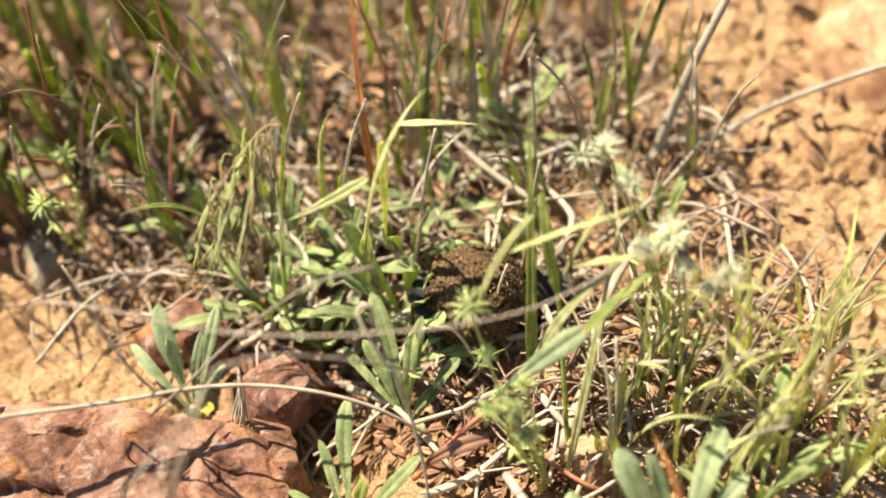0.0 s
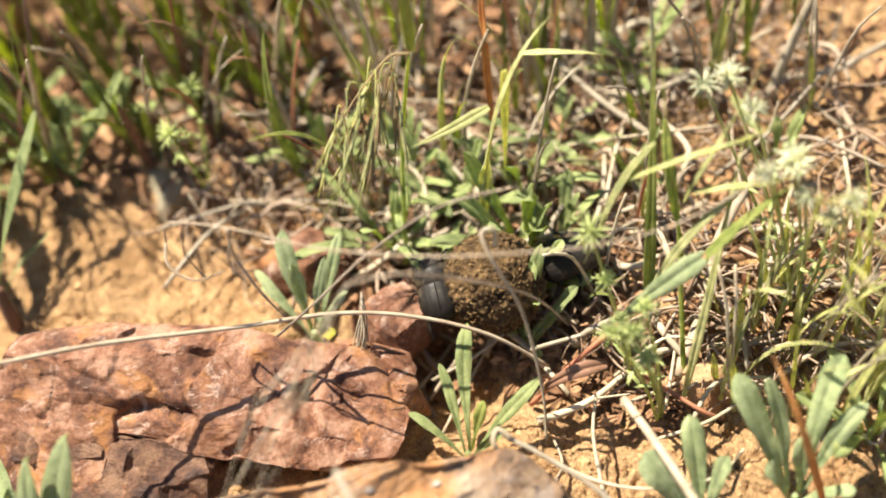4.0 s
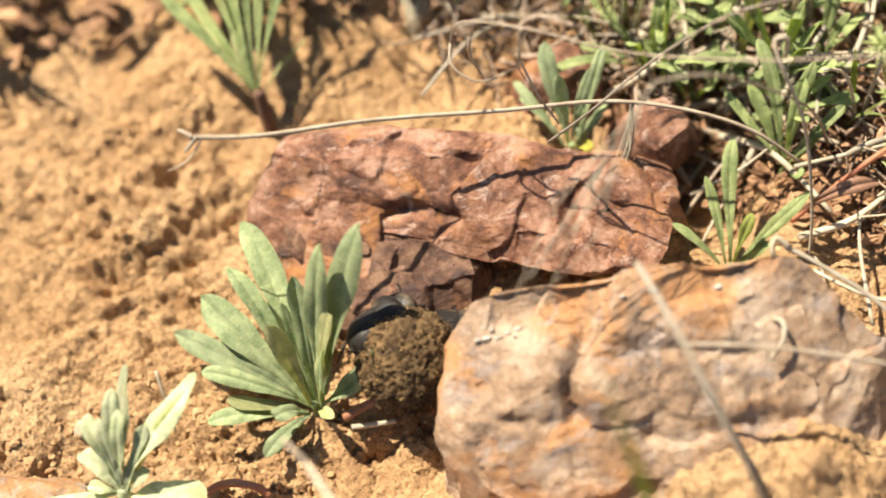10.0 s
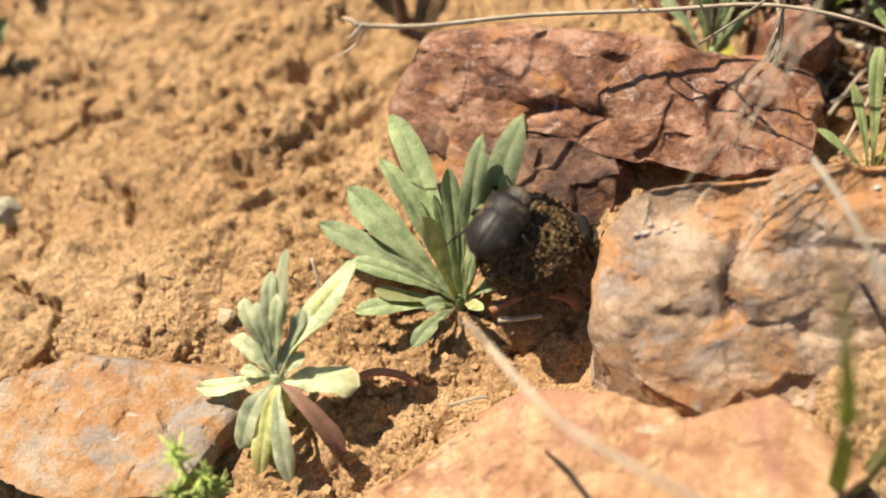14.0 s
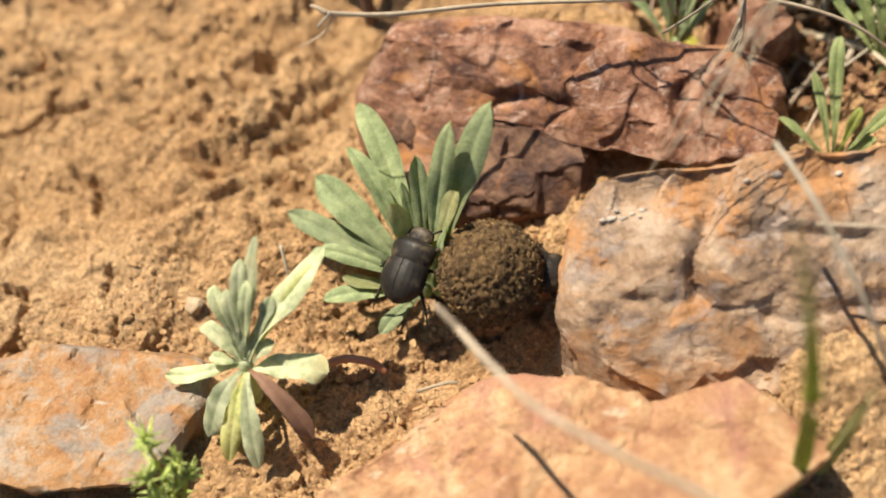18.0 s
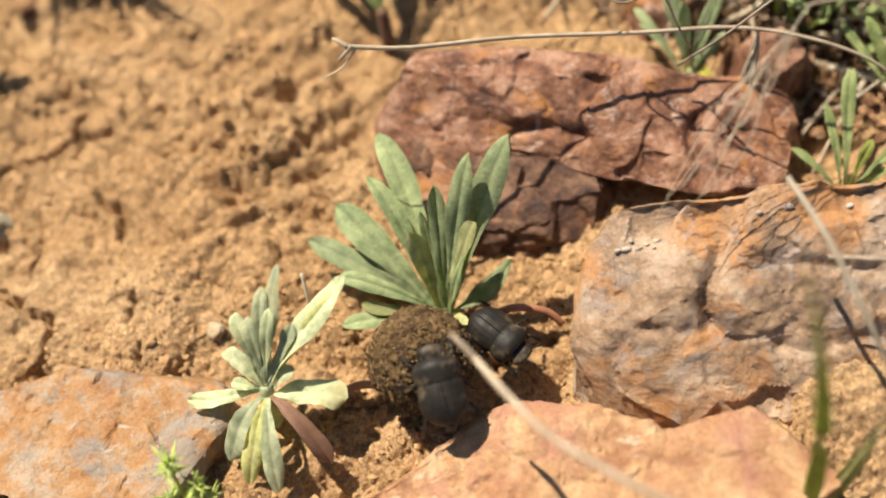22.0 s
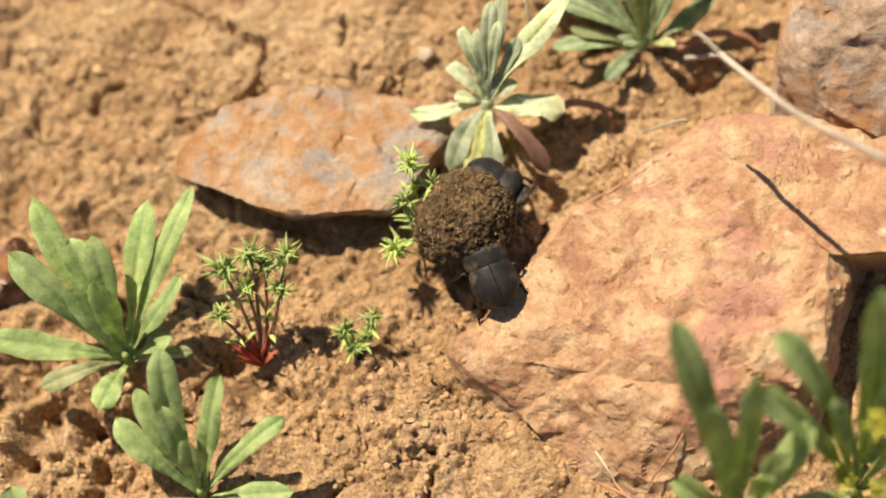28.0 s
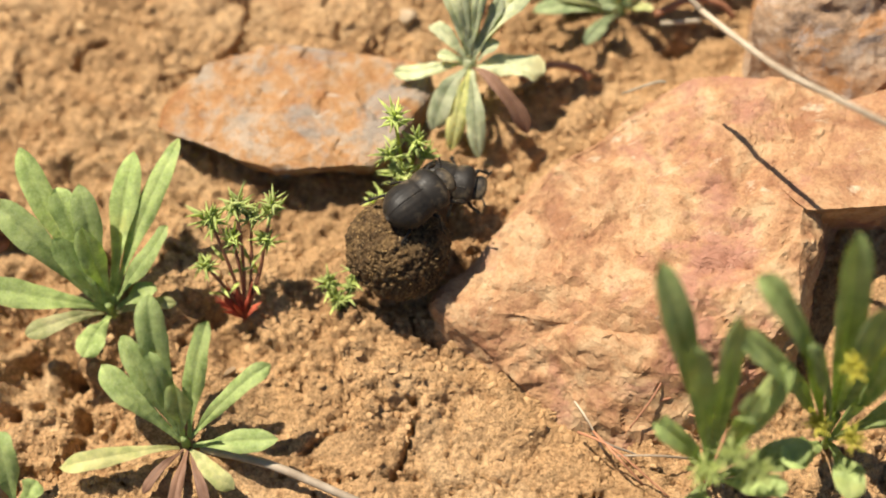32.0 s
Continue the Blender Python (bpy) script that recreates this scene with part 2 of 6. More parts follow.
GRASS_PALE = leaf_material("pale_ripe_grass", (0.58, 0.60, 0.25), (0.75, 0.73, 0.42), (1.15, 1.15, 0.68), 0.55, 0.55, (0.66, 0.58, 0.34), 0.1)
STRAW = straw_material("dry_straw", (0.33, 0.26, 0.17), (0.60, 0.52, 0.40), 0.15)
STRAW_GREY = straw_material("weathered_straw", (0.25, 0.185, 0.125), (0.47, 0.385, 0.29), 0.08)
RED_STEM = straw_material("red_stem", (0.36, 0.13, 0.075), (0.52, 0.25, 0.14), 0.25)
ORANGE_BLADE = straw_material("orange_blade", (0.56, 0.21, 0.07), (0.72, 0.42, 0.15), 0.5)
RUNNER = straw_material("red_brown_runner", (0.27, 0.115, 0.06), (0.44, 0.21, 0.12), 0.1)
BROWN_STEM = straw_material("brown_stem", (0.15, 0.075, 0.045), (0.29, 0.16, 0.10), 0.05)
SEED_PURPLE = leaf_material("purplish_seed_husk", (0.34, 0.22, 0.14), (0.56, 0.46, 0.25), (1.15, 1.1, 0.6), 0.55, 0.5, (0.30, 0.36, 0.12), 0.05)
SPIKE = leaf_material("spiky_calyx", (0.48, 0.55, 0.19), (0.66, 0.69, 0.36), (1.1, 1.2, 0.55), 0.5, 0.35, (0.60, 0.56, 0.34), 0.1)
HERB = leaf_material("bright_herb_leaf", (0.47, 0.54, 0.17), (0.66, 0.70, 0.30), (1.15, 1.25, 0.5), 0.55, 0.45, (0.50, 0.48, 0.16), 0.05)
RED_LEAF = straw_material("red_leaflet", (0.50, 0.10, 0.06), (0.68, 0.20, 0.11), 0.4)
SPIKE_DRY = leaf_material("bleached_calyx", (0.66, 0.67, 0.42), (0.84, 0.82, 0.66), (1.0, 1.0, 0.7), 0.5, 0.3, (0.72, 0.66, 0.52), 0.1)
CHITIN = chitin_material()
DUNG = dung_material()

# ---- helpers of this scene ----


def mesh_of(name, verts, faces, material, smooth=True):
    me = bpy.data.meshes.new(name)
    me.from_pydata(verts, [], faces)
    me.materials.append(material)
    if smooth:
        me.shade_smooth()
    me.update()
    return me


def from_bm(name, bm, material, smooth=True):
    me = bpy.data.meshes.new(name)
    bm.to_mesh(me)
    bm.free()
    me.materials.append(material)
    if smooth:
        me.shade_smooth()
    return me


def part(name, me, parent, label="", m=None):
    ob = new(name, me)
    ob.parent = parent
    if m is not None:
        ob.matrix_basis = m
    if label:
        ob["label"] = label
    return ob


def hash01(i, j, seed):
    h = (i * 374761393 + j * 668265263 + seed * 1442695041) & 0x7FFFFFFF
    h = ((h ^ (h >> 13)) * 1274126177) & 0x7FFFFFFF
    return ((h ^ (h >> 16)) & 0xFFFF) / 65535.0


def vnoise(x, y, seed):
    x, y = np.asarray(x, float), np.asarray(y, float)
    i, j = np.floor(x).astype(np.int64), np.floor(y).astype(np.int64)
    u, v = x - i, y - j
    u, v = u * u * u * (u * (6 * u - 15) + 10), v * v * v * (v * (6 * v - 15) + 10)
    a, b, c, d = hash01(i, j, seed), hash01(i + 1, j, seed), hash01(i, j + 1, seed), hash01(i + 1, j + 1, seed)
    return (a * (1 - u) + b * u) * (1 - v) + (c * (1 - u) + d * u) * v - 0.5


def fractal(x, y, size, seed, octaves=4, gain=0.5):
    total, amp = 0, 1.0
    for k in range(octaves):
        total = total + amp * vnoise(x / size + 17.3 * k, y / size - 9.1 * k, seed + k)
        size, amp = size * 0.5, amp * gain
    return total


def crack_field(x, y, size, seed):
    """Distance to the borders of irregular plates of dried mud, in millimetres."""
    wx = x + 5.0 * fractal(x, y, 7.0, seed + 40, 3)
    wy = y + 5.0 * fractal(x, y, 7.0, seed + 50, 3)
    gx, gy = np.floor(wx / size).astype(np.int64), np.floor(wy / size).astype(np.int64)
    f1 = np.full(np.shape(wx), 1e9)
    f2 = np.full(np.shape(wx), 1e9)
    for di in (-1, 0, 1):
        for dj in (-1, 0, 1):
            ci, cj = gx + di, gy + dj
            px = (ci + 0.1 + 0.8 * hash01(ci, cj, seed)) * size
            py = (cj + 0.1 + 0.8 * hash01(ci, cj, seed + 7)) * size
            d = np.hypot(wx - px, wy - py)
            f2 = np.minimum(np.maximum(d, f1), f2)
            f1 = np.minimum(d, f1)
    return f2 - f1


def clod_field(x, y, size, seed):
    """Broken lumps: each cell has a height and a tilt of its own and falls off towards its border."""
    wx = x + 0.5 * size * fractal(x, y, size * 0.8, seed + 40, 2)
    wy = y + 0.5 * size * fractal(x, y, size * 0.8, seed + 50, 2)
    gx, gy = np.floor(wx / size).astype(np.int64), np.floor(wy / size).astype(np.int64)
    f1 = np.full(np.shape(wx), 1e9)
    f2 = np.full(np.shape(wx), 1e9)
    high = np.zeros(np.shape(wx))
    for di in (-1, 0, 1):
        for dj in (-1, 0, 1):
            ci, cj = gx + di, gy + dj
            dx = wx - (ci + 0.05 + 0.9 * hash01(ci, cj, seed)) * size
            dy = wy - (cj + 0.05 + 0.9 * hash01(ci, cj, seed + 7)) * size
            d = np.hypot(dx, dy)
            own = hash01(ci, cj, seed + 13) + ((hash01(ci, cj, seed + 17) - 0.5) * dx + (hash01(ci, cj, seed + 19) - 0.5) * dy) / size
            near = d < f1
            f2 = np.where(near, f1, np.minimum(f2, d))
            high = np.where(near, own, high)
            f1 = np.where(near, d, f1)
    return (high - 0.5) * smoothstep(0.0, 0.22, (f2 - f1) / size)


def smoothstep(a, b, v):
    v = np.clip((v - a) / (b - a), 0, 1)
    return v * v * (3 - 2 * v)


CRACKS = (
    ((-81.2, 49.3), (-78.5, 44.5), (-70.1, 36.6), (-75.1, 28.7), (-85.3, 25.2), (-94.4, 25.6)),
    ((-50.6, 39.1), (-54, 32.1)),
    ((-56.4, 67.4), (-52.9, 60.2), (-54, 55.9)),
    ((-72.1, 68.8), (-71.6, 56.3), (-75.1, 49.8)),
    ((-97.5, 77.8), (-80.6, 79), (-74, 81.4), (-60.2, 83), (-58.9, 89.2)),
    ((-60.2, 83), (-50.8, 81.9)),
    ((-75.8, 44), (-81.5, 47.1), (-91.2, 57.3)),
    ((-51.4, 25.7), (-52.7, 21.8)),
    ((-56.9, -61.2), (-54.5, -66.7), (-58.4, -73.1), (-63.4, -79.2)),
    ((-80, -67.9), (-69.9, -65.4)),
    ((-73.9, 28.4), (-78, 20.3), (-89.6, 14.4)),
    ((-125.8, 38.5), (-125.8, 27.9)),
    ((-105.1, 37.9), (-113.1, 33.8)),
)
PITS = ((-6.9, 70.1), (-26.2, 66.5), (-32.2, 43.6), (-4.5, 46.2), (-13.1, 80.5), (-24.4, 58.1))


def line_distance(x, y, points):
    """Distance to a bent line, in millimetres."""
    best = np.full(np.shape(x), 1e9)
    for (ax, ay), (bx, by) in zip(points, points[1:]):
        dx, dy = bx - ax, by - ay
        u = np.clip(((x - ax) * dx + (y - ay) * dy) / (dx * dx + dy * dy), 0, 1)
        best = np.minimum(best, np.hypot(x - ax - u * dx, y - ay - u * dy))
    return best


def ground_mm(x, y):
    """Height of the soil in millimetres at a place in millimetres."""
    x, y = np.asarray(x, float), np.asarray(y, float)
    h = 5.0 * fractal(x, y, 60, 3, 2) + 5.0 * fractal(x, y, 17, 11, 3, 0.55)
    # clods on clods, rougher in some places than in others
    clods, size, amp = 0, 11.0, 1.0
    for k in range(5):
        clods = clods + amp * (np.abs(vnoise(x / size + 3.7 * k + 0.3 * vnoise(x / 5.0, y / 5.0, 27), y / size - 5.3 * k, 23 + k)) - 0.2)
        size, amp = size * 0.52, amp * 0.62
    loose = smoothstep(-0.08, 0.25, fractal(x, y, 48, 141, 3))
    h = h + (1.3 + 2.4 * loose) * clods
    h = h + (0.35 + 1.5 * loose) * clod_field(x, y, 5.2, 201) + (0.5 + 1.0 * loose) * clod_field(x, y, 2.7, 211) + 1.0 * clod_field(x, y, 1.6, 221)
    # crumbled soil round the lower rosettes
    dug = np.exp(-((x + 130) / 24.0) ** 4 - ((y + 44) / 24.0) ** 4)
    h = h + dug * (4.5 * clod_field(x, y, 7.0, 231) + 1.6 * clods)
    some = smoothstep(-0.20, 0.06, fractal(x, y, 34, 71, 2))
    c = crack_field(x, y, 19.0, 61)
    h = h - 3.0 * some * (1 - smoothstep(0.0, 0.65, c + 0.3 * fractal(x, y, 2.5, 81, 2)))
    c2 = crack_field(x, y, 8.5, 91)
    h = h - 1.0 * some * (1 - smoothstep(0.05, 0.6, c2 + 0.25 * fractal(x, y, 12, 95, 2)))
    # soil banked up before the tan rock
    h = h + 15.0 * np.exp(-((x - 94) / 24.0) ** 4 - ((y + 28) / 13.0) ** 2)
    # a shaded hollow behind the red rock
    for qx, qy, r in ((98, 53, 9.0), (100, 42, 8.0), (112, 50, 9.0), (118, 62, 9.0), (108, 34, 7.0)):
        h = h - 9.5 * np.exp(-((x - qx) ** 2 + (y - qy) ** 2) / r ** 2)
    # hollows among the lower rosettes
    for qx, qy, r, deep in ((-118, -45, 6.0, 9.0), (-120, -53, 5.0, 7.0), (-134.5, -38, 6.5, 9.0), (-137, -27, 6.5, 9.0), (-90, -41, 4.5, 6.0), (-94, -34, 4.5, 5.0), (-112, -37, 6.0, 7.0), (-127, -31, 5.0, 8.0), (-128, -41, 4.5, 7.0), (-140, -46, 5.0, 6.0), (-134, -60, 4.5, 5.0)):
        h = h - deep * np.exp(-(((x - qx) ** 2 + (y - qy) ** 2) / r ** 2) * np.clip(1 + 1.5 * fractal(x, y, 5, 171, 2), 0.4, 2.0))
    # the long open cracks and the hollows under clods
    wx, wy = x + 2.4 * fractal(x, y, 4.0, 151, 3), y + 2.4 * fractal(x, y, 4.0, 161, 3)
    for points in CRACKS:
        h = h - 4.2 * (1 - smoothstep(0.1, 0.95, line_distance(wx, wy, points)))
    for hx, hy in PITS:
        d = np.hypot((wx + 1.5 * (wx - x) - hx) / 1.9, wy + 1.5 * (wy - y) - hy)
        h = h - 1.6 * (1 - smoothstep(0.2, 2.6, d)) + 1.4 * np.exp(-((d - 5.5) / 3.0) ** 2)
        h = h + 5.5 * np.exp(-(d / 9.0) ** 2) * clods
    return h


def ground_z(x, y):
    return float(ground_mm(x, y))


# ---- ground ----


def build_ground():
    def axis(lo, hi, step):
        fine = np.arange(lo, hi + step / 2, step)
        far, gap = [], step
        p = hi
        while p < 40000:
            gap *= 1.28
            p += gap
            far.append(p)
        left, gap, p = [], step, lo
        while p > -40000:
            gap *= 1.28
            p -= gap
            left.append(p)
        return np.concatenate([left[::-1], fine, far])

    xs, ys = axis(-175, 285, 0.64), axis(-125, 215, 0.64)
    gx, gy = np.meshgrid(xs, ys)
    gz = ground_mm(gx, gy)
    co = np.stack([gx, gy, gz], -1).reshape(-1, 3) * MM
    nx, ny = len(xs), len(ys)
    idx = np.arange(nx * ny).reshape(ny, nx)
    quads = np.stack([idx[:-1, :-1], idx[:-1, 1:], idx[1:, 1:], idx[1:, :-1]], -1).reshape(-1, 4)
    me = bpy.data.meshes.new("ground")
    me.vertices.add(len(co))
    me.vertices.foreach_set("co", co.ravel().astype(np.float32))
    me.loops.add(quads.size)
    me.loops.foreach_set("vertex_index", quads.ravel().astype(np.int32))
    me.polygons.add(len(quads))
    me.polygons.foreach_set("loop_start", np.arange(0, quads.size, 4, dtype=np.int32))
    me.update(calc_edges=True)
    me.materials.append(SOIL)
    me.shade_smooth()
    tagged(new("ground", me), "dry cracked ochre clay soil with crumbs and lumps", "ground", kind="structure")


build_ground()

# ---- rocks ----
UP = Vector((0, 0, 1))


def nearest_two(d, soft):
    """The two nearest seeds and their shares, blended over a short way between them."""
    r = np.sqrt((d * d).sum(1))
    a, b = np.argpartition(r, 1)[:2]
    if r[a] > r[b]:
        a, b = b, a
    w = 0.5 + 0.5 * min(1.0, (r[b] - r[a]) / soft)
    return ((a, w), (b, 1 - w))


def rock_mesh(name, corners, material, seed, plates=9.0, step=1.0, rough=0.8, fine=1.2, grain=(0.25, 0.15, 1.0), cuts=26, chip=0.08, chip_size=3.2, dents=()):
    """A broken stone: the hull of a few corners (millimetres), its edges chipped off flat, its faces split into plates and layers."""
    bm = bmesh.new()
    for c in corners:
        bm.verts.new(c)
    bmesh.ops.convex_hull(bm, input=bm.verts)
    bmesh.ops.delete(bm, geom=[v for v in bm.verts if not v.link_faces], context="VERTS")
    bmesh.ops.triangulate(bm, faces=bm.faces)
    for _ in range(8):
        long_edges = [e for e in bm.edges if e.calc_length() > fine]
        if not long_edges or len(bm.verts) > 42000:
            break
        bmesh.ops.subdivide_edges(bm, edges=long_edges, cuts=1)
        bmesh.ops.triangulate(bm, faces=[f for f in bm.faces if len(f.verts) > 3])
    bm.normal_update()
    rnd = random.Random(seed)
    lo, hi = np.min(corners, 0), np.max(corners, 0)
    count = max(10, int((hi[0] - lo[0]) * (hi[1] - lo[1]) / plates ** 2))
    seeds = np.array([[rnd.uniform(lo[k] - 3, hi[k] + 3) for k in range(3)] for _ in range(count)])
    depth = np.array([rnd.choice((0, 0, 0.2, 0.5, 1.0)) for _ in range(count)])
    tilt = np.array([[rnd.uniform(-0.10, 0.10) for k in range(3)] for _ in range(count)])
    layer = np.array(Vector(grain).normalized())
    many = min(900, max(24, int((hi[0] - lo[0]) * (hi[1] - lo[1]) / (chip_size * chip_size) * 2.5)))
    chips = np.array([[rnd.uniform(lo[k] - 1, hi[k] + 1) for k in range(3)] for _ in range(many)])
    lean = np.array([[rnd.uniform(-0.5, 0.5) for k in range(3)] for _ in range(many)])
    rise = np.array([rnd.random() for _ in range(many)])
    bm.verts.index_update()
    co = np.array([v.co for v in bm.verts])
    nor = np.array([v.normal for v in bm.verts])
    off = Vector((seed * 3.7, seed * 1.3, -seed * 2.1))
    moved = co.copy()
    for i, p in enumerate(co):
        v = Vector(p)
        w = p + 2.6 * np.array(noise.noise_vector(v * 0.10 + off)) + 0.25 * np.array(noise.noise_vector(v * 0.4 + off))
        d = ((w - seeds) * (1.0, 1.0, 1.4))
        out = 0.0
        for k, share in nearest_two(d, 0.6):
            out += share * step * (0.6 * float((p - seeds[k]) @ tilt[k]) - depth[k])
        out += rough * 0.8 * noise.fractal(v * 0.07 + off, 0.9, 2.1, 3)
        out += 0.20 * rough * noise.fractal(v * 0.55 + off, 0.7, 2.2, 4)
        band = float(p @ layer) * 0.42 + 1.5 * noise.noise(v * 0.06 + off)
        out -= 0.07 * step * max(0.0, abs(band - math.floor(band) - 0.5) - 0.38) * 8 * max(0.0, 0.4 + noise.noise(v * 0.08 - off))
        q = ((w * 1.0 - chips) * (1.0, 1.0, 1.25))
        for k, share in nearest_two(q, 0.45):
            out += share * chip * (float((p - chips[k]) @ lean[k]) - 0.5 * rise[k])
        for a, b, wide, deep in dents:
            a, b = np.array(a), np.array(b)
            u = min(1.0, max(0.0, float((w - a) @ (b - a)) / float((b - a) @ (b - a))))
            out -= deep * math.exp(-float(((w - a - u * (b - a)) ** 2).sum()) / wide ** 2)
        moved[i] = p + nor[i] * out
    for _ in range(cuts):
        a, z = rnd.uniform(0, 6.283), rnd.uniform(-0.15, 0.95)
        n = np.array([math.cos(a) * math.sqrt(1 - z * z), math.sin(a) * math.sqrt(1 - z * z), z])
        reach = moved @ n
        over = reach - (reach.max() - rnd.uniform(0.4, 1.0) * (1.0 + step * 0.7))
        moved -= np.outer(np.clip(over, 0, None) * 0.93, n)
    for v, p in zip(bm.verts, moved * MM):
        v.co = p
    # folds at the broken edges are rubbed down
    outward = [Vector(q) for q in nor]
    for _ in range(3):
        bm.normal_update()
        folded = {v for f in bm.faces for v in f.verts if f.normal.dot(outward[v.index]) < 0.15}
        if not folded:
            break
        bmesh.ops.smooth_vert(bm, verts=list(folded), factor=0.6, use_axis_x=True, use_axis_y=True, use_axis_z=True)
    bm.normal_update()
    for e in bm.edges:
        if len(e.link_faces) == 2 and e.calc_face_angle(0) > radians(25):
            e.smooth = False
    return from_bm(name, bm, material, True)


def rock(name, label, corners, material, seed, group="", **kw):
    ob = new(name, rock_mesh(name, corners, material, seed, **kw))
    return tagged(ob, label, "rock", group)


red_rock = new("rock")
red_rock.empty_display_size = 0.01
tagged(red_rock, "rust red layered rock, cracked into angular slabs", "rock", "rocks")


def slab(seed, label, corners, step=1.5, cuts=9, dents=(), mat_=ROCK_RED):
    part("slab", rock_mesh("slab", corners, mat_, seed, plates=7, step=step, rough=0.4, fine=0.8, cuts=cuts, chip=0.2, chip_size=5.0, dents=dents), red_rock, label)


slab(29, "orange-topped upper slab with an undercut lip", [
        (21, 75, 15), (30, 75.5, 15.5), (46, 68, 16), (63, 60, 15.5), (17.5, 69, 16.5), (27, 63.5, 17), (45, 58, 17), (58, 54.5, 16.3), (11, 63.5, 9), (24.5, 55.8, 9.6), (39, 47.6, 10.2), (48, 47, 12),
        (78, 50, 13.5), (93, 43.5, 9.5), (56, 40, 11.2), (56.8, 32.5, 6.6), (71, 26, 5.6), (88, 20.4, 4.6), (97, 29.5, 5.5), (58, 36, 3.2), (87, 23.5, 1.6), (14, 66, 2), (60, 56, -5), (92, 38, -5), (62, 47, -4), (26, 62, 3)],
     dents=(((30, 52, 11.5), (52, 44, 11), 1.6, 2.4), ((79, 44, 14), (74, 33, 8), 1.5, 2.2), ((79, 44, 14), (88, 36, 9), 1.4, 1.4), ((28, 62, 16.5), (40, 52, 13), 1.2, 1.0)))
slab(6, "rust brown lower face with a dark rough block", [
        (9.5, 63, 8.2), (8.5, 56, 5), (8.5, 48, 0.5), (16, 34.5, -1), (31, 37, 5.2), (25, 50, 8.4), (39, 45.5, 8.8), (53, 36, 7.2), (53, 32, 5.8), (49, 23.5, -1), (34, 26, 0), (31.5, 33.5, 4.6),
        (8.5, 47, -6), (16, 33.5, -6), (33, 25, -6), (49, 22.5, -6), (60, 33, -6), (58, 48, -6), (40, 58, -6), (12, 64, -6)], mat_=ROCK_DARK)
slab(17, "tall rust brown end with flat broken faces", [
        (17, 68.5, 14.6), (27, 62, 15), (26.5, 55, 12), (36, 50.5, 11.5), (35, 44, 8.6), (30, 37, 4.6), (19, 33, -1), (8, 47, 0), (9, 61, 8.6), (7.5, 56, 5.2), (16, 33, -6), (7.5, 46, -6), (45, 55, 4), (30, 66, 11), (12, 67, -6)], 0.9, 4)
slab(19, "pale broken chunk on the front", [
        (59, 50, 14), (75, 45, 13.6), (74, 42, 11), (69, 36, 8), (63.5, 35, 6.6), (56.5, 37, 7.6), (56, 46, 12), (70, 50, 4), (58, 44, 4)], 0.8, 3)
slab(15, "", [(84, 51, 9), (98, 45, 8), (99.5, 34, 6.5), (94, 30, 5.5), (89, 46, 10), (84, 50, -5), (99, 44, -5), (100, 33, -5), (90, 34, -5)])
tan_rock = rock("rock", "weathered tan brown rock with rounded corner", [
    (40, 3, -5), (34, -10, -5), (39, -19, -5), (54, -28, -5), (86, -36, -5), (114, -38, -5), (132, -14, -5), (112, 4, -5), (54, 8, -5),
    (40, 9, 16), (35, -4, 12), (46, 16.5, 25), (52, 17.5, 26.5), (62, 12.5, 26.5), (82, 11, 27.5), (92, 10, 28), (112, 7, 25.5), (124, -9, 12),
    (106, -31, 6), (84, -30, 6), (42, -15, 10), (54, -25, 6), (37, -8, 14), (63, -3, 23.5), (84, -5, 22), (104, -6, 20), (88, -21, 13)],
    ROCK_TAN, 8, "rocks", plates=9, step=1.0, rough=1.4, chip=0.13, chip_size=4.5, fine=1.0, cuts=14, grain=(0.1, -0.5, 1.0),
    dents=(((68, 4, 26), (63, -9, 18), 2.4, 3.2), ((42, -2, 15), (58, -9, 17), 1.6, 1.2), ((74, -3, 23), (98, -8, 20), 1.8, 1.6), ((76, -16, 15), (104, -20, 13), 2.0, 1.6), ((66, -12, 16), (72, -26, 8), 2.5, 1.4), ((58, 12, 27), (70, 9, 27), 4.0, 1.8)))
broad_rock = rock("rock", "broad ochre tan rock with smooth sloping top", [
    (22, -8, -5), (8, -10, -5), (-18, -22, -5), (-48, -45, -5), (-46, -56, -5), (-39, -66, -5), (-29, -74, -5), (-19, -87, -5), (20, -84, -5), (30, -60, -5), (36, -46, -5), (58, -28, -5),
    (22, -11, 12), (10, -14, 10), (-15, -25, 11), (-46, -46, 6), (-43, -53, 3), (-30, -54, 9), (-36, -63, 3), (36, -17, 14), (50, -28, 15), (34, -46, 20), (29, -52, 21.5), (23.5, -68, 17.5), (17, -73, 16), (-1, -69, 15.2), (-14, -63, 12.8), (-18, -76, 4), (6, -80, 6)],
    ROCK_OCHRE, 13, "rocks", plates=12, step=0.7, rough=2.2, cuts=8, chip=0.14, chip_size=5, dents=(((-26, -60, 10), (-8, -66, 14), 2.5, 1.6), ((0, -52, 17), (16, -60, 19), 2.5, 1.4), ((-30, -40, 11), (-18, -52, 13), 1.6, 1.0), ((10, -20, 12), (2, -44, 15), 2.0, 0.9), ((20, -40, 18), (30, -32, 16), 1.8, 1.0)))
